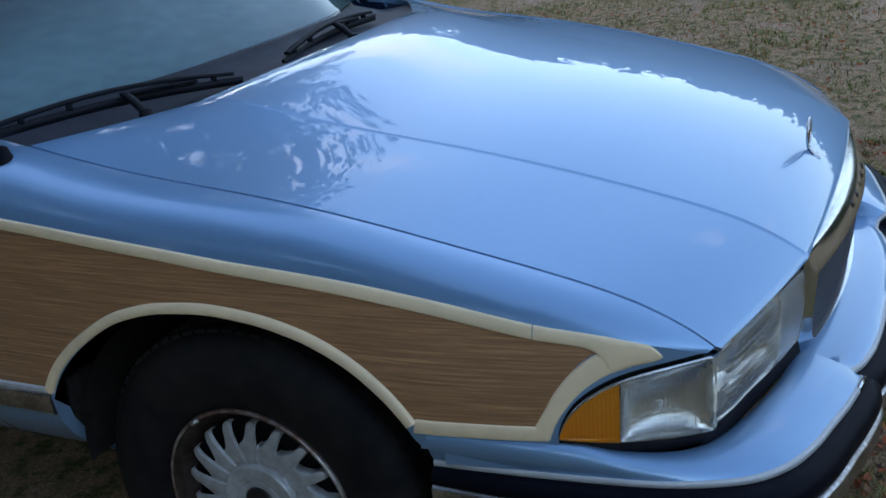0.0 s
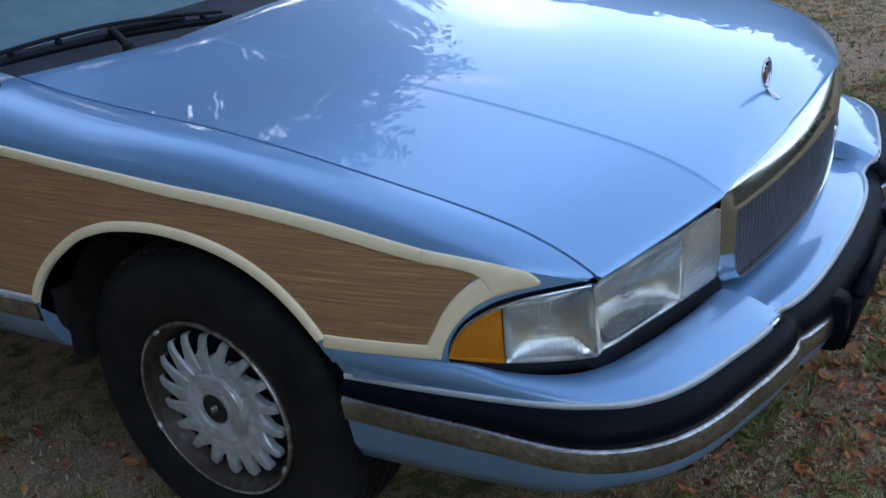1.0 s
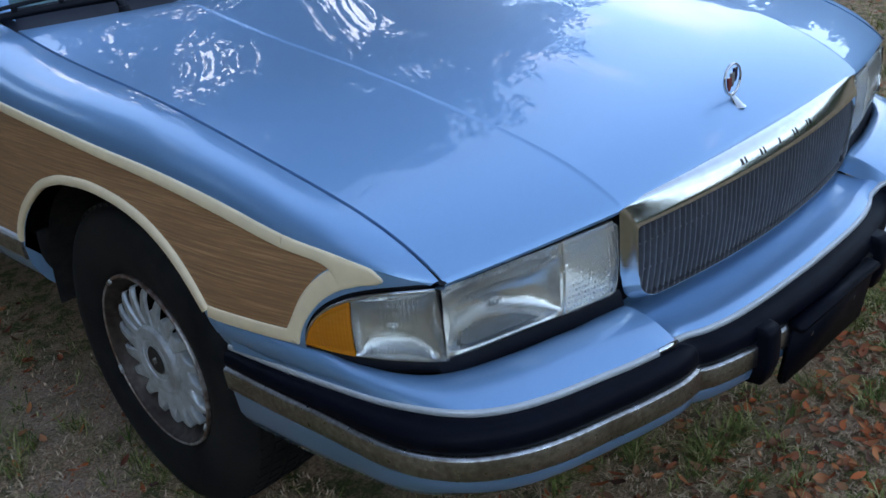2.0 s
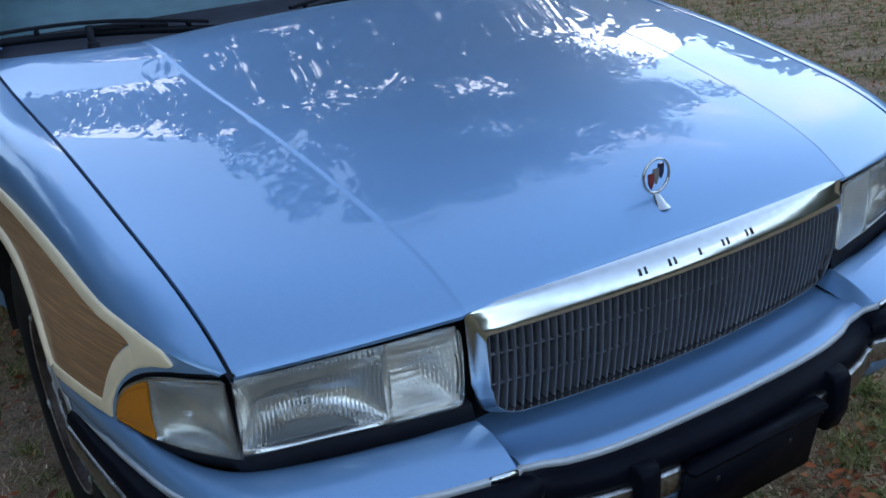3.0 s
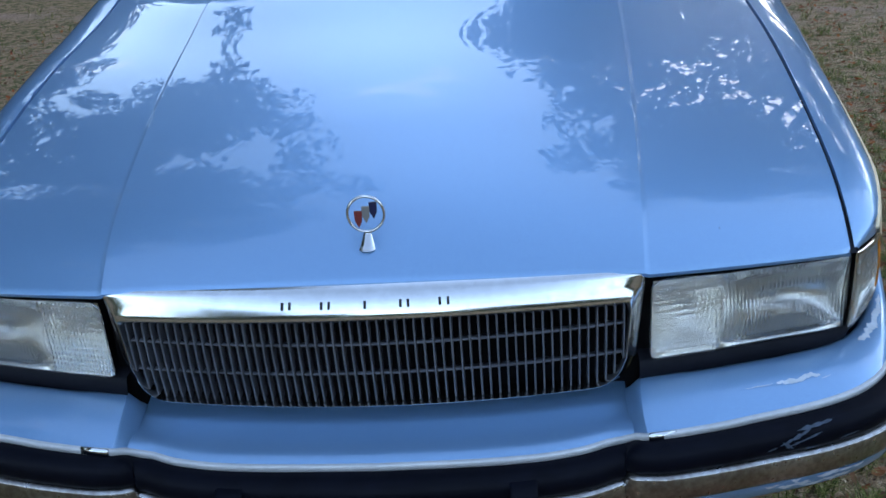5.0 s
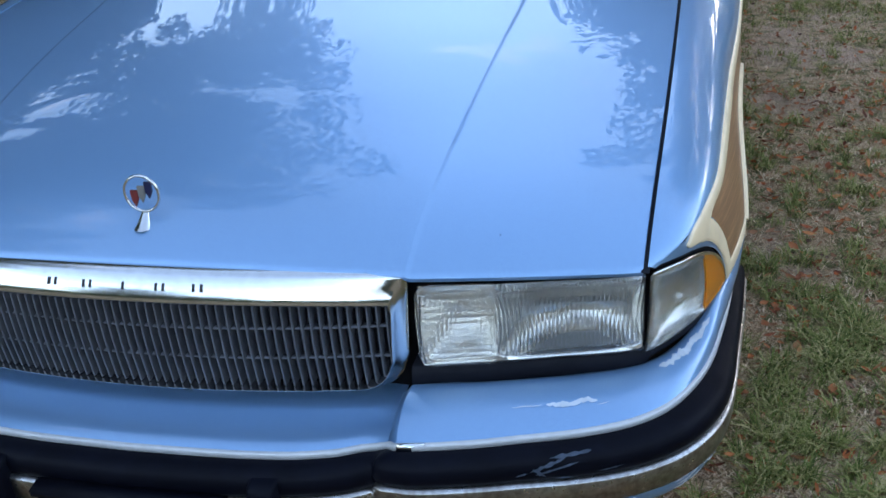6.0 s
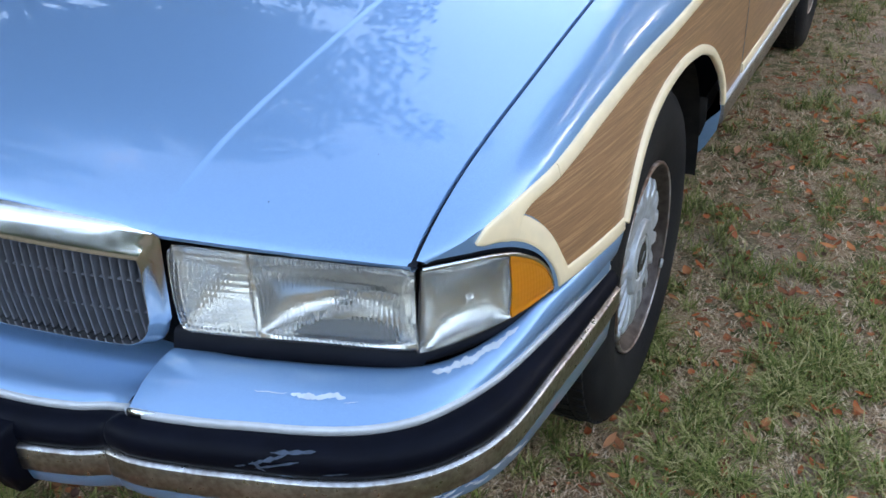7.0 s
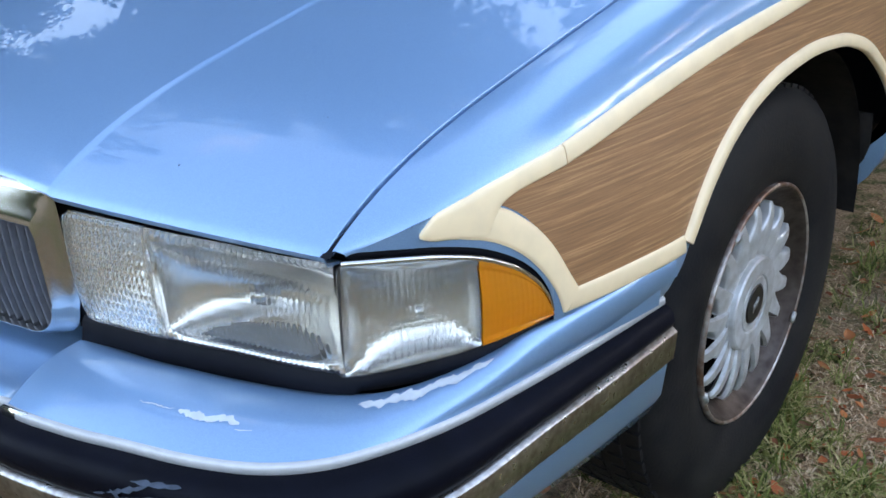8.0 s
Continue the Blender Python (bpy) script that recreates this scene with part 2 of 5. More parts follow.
# ---- tools for building ----
def spl(*pts):
    """A smooth curve through the given (t, value...) knots, kept from overshooting."""
    k = np.array([p[0] for p in pts], float)
    v = np.array([p[1:] for p in pts], float)
    h = np.diff(k)[:, None]
    d = np.diff(v, axis=0) / h
    m = np.zeros_like(v)
    m[0], m[-1] = d[0], d[-1]
    for i in range(1, len(k) - 1):
        a, c = d[i - 1], d[i]
        w1, w2 = 2 * h[i] + h[i - 1], h[i] + 2 * h[i - 1]
        ok = a * c > 0
        m[i] = np.where(ok, (w1 + w2) / (w1 / np.where(ok, a, 1) + w2 / np.where(ok, c, 1)), 0)

    def at(t):
        t = min(max(t, k[0]), k[-1])
        i = min(int(np.searchsorted(k, t, "right")) - 1, len(k) - 2)
        s = (t - k[i]) / h[i][0]
        r = ((1 + 2 * s) * (1 - s) ** 2 * v[i] + s * (1 - s) ** 2 * h[i] * m[i]
             + s * s * (3 - 2 * s) * v[i + 1] + s * s * (s - 1) * h[i] * m[i + 1])
        return float(r[0]) if len(r) == 1 else r
    return at


def fair(degree, *pts):
    """A fair curve near the given (t, value) knots, with no ripples between them."""
    k = np.array(pts, float)
    c = np.polyfit(k[:, 0], k[:, 1], degree)
    return lambda t: float(np.polyval(c, min(max(t, k[0, 0]), k[-1, 0])))


def mesh_of(name, verts, faces, mat, smooth=True):
    me = bpy.data.meshes.new(name)
    me.from_pydata([tuple(float(c) for c in v) for v in verts], [], [tuple(f) for f in faces])
    me.materials.append(mat)
    if smooth:
        me.polygons.foreach_set("use_smooth", [True] * len(me.polygons))
    me.update()
    return me


def piece(name, me, parent, label=""):
    ob = new(name, me)
    ob.parent = parent
    return tagged(ob, label)


def rows(name, grid, mat, parent, label="", side=1, closed=False, smooth=True, thick=0.0, sharp=None):
    """A skin over rows of points; side -1 mirrors it to the other flank. thick gives it depth."""
    nr, nc = len(grid), len(grid[0])
    verts = [(p[0] * side, p[1], p[2]) for r in grid for p in r]
    faces = []
    for i in range(nr - 1):
        for j in range(nc if closed else nc - 1):
            k = (j + 1) % nc
            f = (i * nc + j, i * nc + k, (i + 1) * nc + k, (i + 1) * nc + j)
            faces.append(f if side > 0 else f[::-1])
    me = mesh_of(name, verts, faces, mat, smooth)
    bm = bmesh.new()
    bm.from_mesh(me)
    bmesh.ops.remove_doubles(bm, verts=bm.verts, dist=1e-5)
    if thick:
        bmesh.ops.recalc_face_normals(bm, faces=bm.faces)
    if sharp:
        for e in bm.edges:
            if len(e.link_faces) == 2 and e.calc_face_angle(0) > radians(sharp):
                e.smooth = False
    bm.to_mesh(me)
    bm.free()
    ob = piece(name, me, parent, label)
    if thick:
        mod = ob.modifiers.new("thickness", "SOLIDIFY")
        mod.thickness, mod.offset = thick, 0
    return ob


def solid(name, bm, mat, parent=None, label="", smooth=True, bevel=0.0, segments=2):
    if bevel:
        bmesh.ops.bevel(bm, geom=[e for e in bm.edges if e.calc_face_angle(0) > 0.5], offset=bevel, segments=segments, affect="EDGES", clamp_overlap=True)
    me = bpy.data.meshes.new(name)
    bm.to_mesh(me)
    bm.free()
    me.materials.append(mat)
    if smooth:
        me.polygons.foreach_set("use_smooth", [True] * len(me.polygons))
    ob = new(name, me)
    if parent:
        ob.parent = parent
    return tagged(ob, label)


def box_mesh(m, size):
    bm = bmesh.new()
    bmesh.ops.create_cube(bm, size=1, matrix=m @ Matrix.Diagonal((*size, 1)))
    return bm


def lerp(a, b, t):
    return a + (b - a) * t


def crisp(me, degrees=32):
    """Marks the edges of a mesh that turn by more than the angle as sharp."""
    bm = bmesh.new()
    bm.from_mesh(me)
    for e in bm.edges:
        if len(e.link_faces) == 2 and e.calc_face_angle(0) > radians(degrees):
            e.smooth = False
    bm.to_mesh(me)
    bm.free()
    return me


def lathe(profile, n=64, axis_x=True):
    """Verts and faces of a turned body: profile rows (radius, along); the axis is x."""
    verts, faces = [], []
    for r, a in profile:
        for j in range(n):
            w = 2 * math.pi * j / n
            verts.append((a, r * math.cos(w), r * math.sin(w)))
    for i in range(len(profile) - 1):
        for j in range(n):
            k = (j + 1) % n
            faces.append((i * n + j, (i + 1) * n + j, (i + 1) * n + k, i * n + k))
    return verts, faces


def sweep(name, path, profile, mat, parent, label="", closed=False):
    """A bar of constant section along a path of points; profile in (across, up)."""
    grid = []
    for i, p in enumerate(path):
        a, b = path[max(i - 1, 0)], path[min(i + 1, len(path) - 1)]
        t = (Vector(b) - Vector(a)).normalized()
        up = Vector((0, 0, 1)) if abs(t.z) < 0.95 else Vector((0, 1, 0))
        across = t.cross(up).normalized()
        top = across.cross(t)
        grid.append([Vector(p) + across * c + top * d for c, d in profile])
    return rows(name, grid, mat, parent, label, closed=True)


# ---- ground ----
def build_ground():
    xs = np.concatenate([np.linspace(-900, -12, 10), np.linspace(-9, 9, 73), np.linspace(12, 900, 10)])
    ys = np.concatenate([np.linspace(-900, -12, 10), np.linspace(-9, 13, 89), np.linspace(16, 900, 10)])
    verts, faces = [], []
    for y in ys:
        for x in xs:
            z = 0.018 * noise.noise((x * 0.7, y * 0.7, 0)) + 0.008 * noise.noise((x * 3, y * 3, 4))
            verts.append((x, y, z - 0.004))
    w = len(xs)
    for j in range(len(ys) - 1):
        for i in range(w - 1):
            a = j * w + i
            faces.append((a, a + 1, a + 1 + w, a + w))
    ob = new("ground", mesh_of("ground", verts, faces, M_GROUND))
    return tagged(ob, "thin brown and green lawn over sandy soil", "ground", kind="structure")


def lawn_height(x, y):
    return 0.018 * noise.noise((x * 0.7, y * 0.7, 0)) + 0.008 * noise.noise((x * 3, y * 3, 4)) - 0.004


def build_grass():
    """Short blades: green ones in tufts and patches, dry ones scattered between."""
    rng = np.random.default_rng(4)
    spots = []
    for x0, x1, y0, y1, count in ((-3.2, 3.2, -3.2, .6, 360000), (.5, 2.9, -1.5, 2.2, 190000), (.5, 3.6, 1.5, 4.7, 90000), (.5, 9.0, 4.0, 10.0, 70000), (2.2, 9.0, -4.0, 4.6, 130000), (-3.2, -.5, -1.6, 2.0, 80000), (.2, 1.7, -1.7, .6, 90000), (-1.6, .4, -1.8, -.3, 60000), (-6, -.8, 1, 7, 14000)):
        p = np.stack([rng.uniform(x0, x1, count), rng.uniform(y0, y1, count)], 1)
        edge = np.minimum.reduce([p[:, 0] - x0, x1 - p[:, 0], p[:, 1] - y0, y1 - p[:, 1]])
        spots.append(p[edge > rng.uniform(0, .45, count)])
    sets = {"grass": ([], []), "dry_grass": ([], [])}
    for x, y in np.concatenate(spots):
        if abs(x) < 0.7 and -0.45 < y < 4.2:
            continue
        density = -0.02 + 0.25 * noise.noise((x * 1.1, y * 1.1, 9)) + 0.6 * noise.noise((x * 5, y * 5, 2)) + 0.8 * noise.noise((x * 15, y * 15, 5))
        green = density > rng.uniform(0.03, 0.46)
        if not green and rng.uniform(0, 1) > 0.45:
            continue
        verts, faces = sets["grass" if green else "dry_grass"]
        far = 1.0 if abs(x) < 3.2 else 1.7
        h = rng.uniform(0.012, 0.040) * (1 + 0.8 * max(0, density)) * far ** 0.3 if green else rng.uniform(0.003, 0.014)
        w = rng.uniform(0.0009, 0.0021) * far
        a = rng.uniform(0, 2 * math.pi)
        lean = rng.uniform(0.5, 2.2) * h if green else rng.uniform(0.008, 0.03)
        dx, dy = math.cos(a), math.sin(a)
        z = lawn_height(x, y)
        b = len(verts)
        verts += [(x - dy * w, y + dx * w, z), (x + dy * w, y - dx * w, z),
                  (x + dx * lean * 0.45 + dy * w * 0.8, y + dy * lean * 0.45 - dx * w * 0.8, z + h * 0.7),
                  (x + dx * lean * 0.45 - dy * w * 0.8, y + dy * lean * 0.45 + dx * w * 0.8, z + h * 0.7),
                  (x + dx * lean, y + dy * lean, z + h * rng.uniform(0.55, 1.0))]
        faces += [(b, b + 1, b + 2, b + 3), (b + 3, b + 2, b + 4)]
    ob = new("grass", mesh_of("grass", *sets["grass"], M_GRASS, False))
    tagged(ob, "short green grass growing in patchy tufts", "grass", kind="stuff")
    ob = new("dry_grass", mesh_of("dry_grass", *sets["dry_grass"], M_STRAW, False))
    tagged(ob, "dry straw-coloured grass blades lying on soil", "grass", kind="stuff")


def build_litter():
    """Curled brown oak leaves scattered on the lawn."""
    rng = np.random.default_rng(11)
    verts, faces = [], []
    spots = [(rng.uniform(-3.5, 6.5), rng.uniform(-2.6, 6.0)) for _ in range(10000)] + [(rng.uniform(0.9, 2.8), rng.uniform(-1.5, 2.6)) for _ in range(2400)]
    spots += [(rng.uniform(-1.0, 1.3), rng.normal(-1.15, .22)) for _ in range(1500)]
    broad = [(rng.uniform(-2.4, 2.8), rng.uniform(-2.2, 2.4)) for _ in range(420)] + [(rng.uniform(-1.0, 1.4), rng.normal(-1.2, .2)) for _ in range(90)]
    crumbs = [(rng.uniform(-2.6, 3.2), rng.uniform(-2.4, 2.8)) for _ in range(9000)]
    for k, (x, y) in enumerate(spots + crumbs + broad):
        if abs(x) < 0.75 and -0.5 < y < 4:
            continue
        z = lawn_height(x, y) + rng.uniform(0.004, 0.022)
        ln, wd = rng.uniform(0.007, 0.024), rng.uniform(0.004, 0.011)
        if k >= len(spots) + len(crumbs):
            ln, wd, z = rng.uniform(0.015, 0.028), rng.uniform(0.007, 0.013), z + 0.010
        elif k >= len(spots):
            ln, wd = rng.uniform(0.003, 0.010), rng.uniform(0.0015, 0.004)
        m = Matrix.Translation((x, y, z)) @ Euler((rng.uniform(-0.5, 0.5), rng.uniform(-0.5, 0.5), rng.uniform(0, 6.3))).to_matrix().to_4x4()
        curl = rng.uniform(0.1, 0.6)
        b = len(verts)
        for i, (s, w) in enumerate(((-1, 0.12), (-0.45, 0.8), (0.1, 1.0), (0.6, 0.65), (1, 0.08))):
            for q in (-1, 0, 1):
                verts.append(m @ Vector((s * ln, q * wd * w, curl * wd * (abs(q) * 0.7 + s * s * 0.8))))
        for i in range(4):
            for q in range(2):
                k = b + i * 3 + q
                faces.append((k, k + 1, k + 4, k + 3))
    ob = new("dead_leaves", mesh_of("dead_leaves", verts, faces, M_LITTER))
    tagged(ob, "scattered curled brown and rust-red dead leaves", "leaves", kind="stuff")


# ---- the car: its lines from the front axle on the ground, nose towards -y ----
gap_x = fair(3, (-.843, .793), (-.77, .795), (-.6, .804), (-.43, .812), (-.23, .817), (.05, .822), (.35, .828), (.62, .832))
gap_z = fair(6, (-.843, .738), (-.81, .762), (-.77, .787), (-.7, .812), (-.61, .838), (-.43, .880), (-.23, .922), (.05, .960), (.35, 1.006), (.47, 1.026), (.62, 1.045))
crease_x = fair(4, (-.941, .442), (-.87, .45), (-.75, .457), (-.65, .465), (-.52, .473), (-.36, .485), (-.22, .494), (0, .504), (.29, .512))
crease_z = fair(6, (-.941, .754), (-.90, .783), (-.87, .800), (-.75, .844), (-.65, .873), (-.52, .903), (-.36, .936), (-.22, .961), (0, .998), (.29, 1.038))
belt_x = spl((-.836, .803), (-.80, .832), (-.772, .852), (-.68, .881), (-.583, .899), (-.42, .910), (-.3, .918), (-.18, .926), (-.05, .938), (.08, .949), (.23, .958), (.39, .965), (.62, .972), (1.5, .985), (3.2, .980), (4.36, .915))
belt_z = spl((-.836, .733), (-.80, .749), (-.772, .760), (-.68, .784), (-.583, .799), (-.42, .828), (-.3, .846), (-.18, .860), (-.05, .874), (.08, .891), (.23, .908), (.39, .926), (.62, .945), (1.5, .962), (3.2, .965), (4.36, .960))
flank_x = spl((-.845, .793), (-.836, .8035), (-.82, .8175), (-.78, .8465), (-.72, .882), (-.66, .907), (-.6, .925), (-.5, .946), (-.39, .961), (-.2, .966), (0, .968), (.3, .972), (.62, .978), (1.5, .990), (3.2, .985), (4.36, .930))
lamp_top = spl((-.845, .727), (-.78, .7225), (-.72, .7090), (-.675, .687), (-.648, .664), (-.632, .640), (-.624, .618), (-.622, .609))
lamp_low = spl((-.845, .590), (-.78, .5935), (-.70, .600), (-.65, .605), (-.622, .608))
nose_y = spl((0, -.990), (.2, -.980), (.36, -.962), (.45, -.941), (.52, -.925), (.6, -.905), (.68, -.8825), (.72, -.8725), (.75, -.8635), (.775, -.8540), (.793, -.8445))


def flank(y, z, out=0.0):
    """A point of the body's side, out metres proud of it."""
    zt = belt_z(y)
    f = min(max((z - .62) / (zt - .62), 0), 1.15)
    x = flank_x(y) + (belt_x(y) - flank_x(y)) * f ** 1.6
    if z < .52:
        x -= .25 * ((.52 - z) / .25) ** 1.7
    slope = (flank_x(y + .01) - flank_x(y - .01)) / .02
    n = 1 / math.hypot(1, slope)
    return np.array((x + out * n, y - out * n * slope, z))


arch_front = spl((-.41, .600), (-.387, .635), (-.34, .684), (-.263, .735), (-.18, .768), (-.085, .789), (.01, .797), (.10, .791), (.20, .766), (.30, .710), (.387, .635), (.425, .580), (.445, .53))


def arch(y, centre=.015, shrink=0.0):
    """Height of the front wheel opening; shrink draws the line inwards."""
    return arch_front(centre + (y - centre) * .43 / (.43 - shrink)) - shrink


def rear_arch(y, centre=2.944, top=.70, base=.42, half=.42):
    d = abs(y - centre) / half
    return base + (top - base) * math.sqrt(max(0, 1 - d ** 2.4))


def spaced(a, b, n):
    return [lerp(a, b, i / (n - 1)) for i in range(n)]


def hood_point(u, v):
    """u across from -1 to 1, v from nose to cowl: centre crown, two creases, edges along the gap."""
    a = abs(u)
    s = 1 if u >= 0 else -1
    yc, yg, y0 = lerp(-.936, .29, v), lerp(-.843, .47, v), lerp(-.953, .225, v)
    pc = np.array((crease_x(yc), yc, crease_z(yc)))
    pg = np.array((gap_x(yg) - .0040, yg, gap_z(yg)))
    z0 = pc[2] + .010 + .012 * min(1, v * 3)
    if a <= .56:
        w = a / .56
        p = np.array((pc[0] * w, y0 + (pc[1] - y0) * w ** 2, z0 + (pc[2] - z0) * w ** 2))
    else:
        w = (a - .56) / .44
        q = .86 * w + .14 * w * w
        p = np.array((lerp(pc[0], pg[0], w), pc[1] + (pg[1] - pc[1]) * (.80 * w + .20 * w * w), lerp(pc[2], pg[2], q)))
    p[2] += .0017 * (1 - min(max((a - .556) / .009, 0), 1)) * (1.5 - .5 * min(1, v * 2.5))
    p[0] *= s
    return p


car = tagged(new("station_wagon"), "pale blue station wagon with wood-grain sides, parked on grass", "car")


def build_hood():
    us = sorted(set([round(t, 4) for t in list(np.linspace(-1, 1, 73)) + [-.5605, .5605, -.565, .565, -.556, .556, -.57, .57, -.552, .552]]))
    vs = [0, .004, .010, .02, .03, .045, .06, .08] + list(np.linspace(.10, 1, 46))
    grid = []
    for v in vs:
        r = [hood_point(u, v) for u in us]
        fold = min(.022, .004 + v * .2)
        for end, s in ((0, -1), (-1, 1)):
            p = r[end]
            lip = [p + np.array((s * .0008, 0, -.0015)), p + np.array((0, 0, -fold))]
            r = lip[::-1] + r if end == 0 else r + lip
        grid.append(r)
    front = grid[0]
    lip1 = [p + np.array((0, -.004, -.006)) for p in front]
    lip2 = [p + np.array((0, .001, -.014)) for p in front]
    lip3 = [p + np.array((0, .02, -.018)) for p in front]
    rear = [p + np.array((0, .004, -.004)) for p in grid[-1]]
    rear2 = [p + np.array((0, .0, -.022)) for p in grid[-1]]
    hood = rows("hood", [lip3, lip2, lip1] + grid + [rear, rear2], M_PAINT, car, "pale metallic blue hood with two long creases", sharp=40)
    # a few small stone chips
    rng = random.Random(17)
    for k in range(7):
        u, v = (.72, .045) if k == 0 else (rng.uniform(-.95, .95), rng.uniform(.01, .3))
        r = .0011 if k == 0 else rng.uniform(.0005, .0009)
        ring = [hood_point(u + r * 1.2 * math.cos(w), v + r * .8 * math.sin(w)) + np.array((0, -.0002, .0006)) for w in spaced(0, 5.4, 7)]
        piece("stone_chip", mesh_of("stone_chip", ring, [tuple(range(7))], M_SEAL), hood, "small dark stone chip")


def build_fender(side):
    ys = [0, .003, .008, .016, .03, .05, .08] + list(np.linspace(.11, 1, 44))
    grid = []
    for v in ys:
        yg, yb = lerp(-.841, .62, v), lerp(-.833, .62, v)
        a = np.array((gap_x(yg) + .0036, yg, gap_z(yg)))
        b = np.array((belt_x(yb), yb, belt_z(yb)))
        bulge = min(1, .25 + v * 5)
        c = np.array((lerp(a[0], b[0], .80), lerp(a[1], b[1], .7), lerp(a[2], b[2], .5 - .46 * bulge)))
        r = [a + np.array((.001, 0, -min(.025, .004 + v * .2))), a + np.array((-.0005, 0, -.0015))]
        for i in range(15):
            t = i / 14
            r.append((1 - t) ** 2 * a + 2 * t * (1 - t) * c + t * t * b)
        grid.append(r)
    fender = rows("fender", grid, M_PAINT, car, "pale metallic blue front fender", side, sharp=40)
    seam = []
    for v in spaced(0, 1, 40):
        y = lerp(-.850, .50, v)
        x, z = gap_x(y), gap_z(y)
        seam.append([(x - .0062, y, z - .0035 - min(.006, (v + .02) * .06)), (x + .0062, y, z - .0035 - min(.006, (v + .02) * .06))])
    rows("hood_seam", seam, M_SEAL, fender, "dark hood gap", side)
    # skin of the flank under the shoulder: over the lamp, behind it down to the bumper, over the wheel arch
    ys = spaced(-.833, -.628, 40) + [-.6225] + spaced(-.622, -.437, 24) + [-.4345] + spaced(-.434, .414, 70) + [.4145] + spaced(.415, .615, 12)
    skin = []
    for y in ys:
        if y <= -.6225:
            low = min(lamp_top(y) + .011, belt_z(y) - .001)
        elif y < -.4345:
            low = .552
        elif y <= .414:
            low = max(arch(y, shrink=.018), .55)
        else:
            low = .26
        skin.append([flank(y, lerp(belt_z(y), low, i / 14)) for i in range(15)])
    rows("fender_side", skin, M_PAINT, fender, "pale blue fender flank", side)
    return fender


def band(name, upper, lower, mat, parent, label, side, out=.005):
    """A moulding on the flank between two lines of (y, z), rounded at its edges."""
    grid = []
    for (ya, za), (yb, zb) in zip(upper, lower):
        r = [flank(ya, za, -.002)]
        for t, k in ((0, .35), (.07, .80), (.16, 1), (.5, 1.04), (.84, 1), (.93, .80), (1, .35)):
            r.append(flank(lerp(ya, yb, t), lerp(za, zb, t), out * k))
        r.append(flank(yb, zb, -.002))
        grid.append(r)
    grid = [[flank(*[*upper[0]], -.002)] * len(grid[0])] + grid + [[flank(*[*upper[-1]], -.002)] * len(grid[0])]
    return rows(name, grid, mat, parent, label, side, sharp=50)


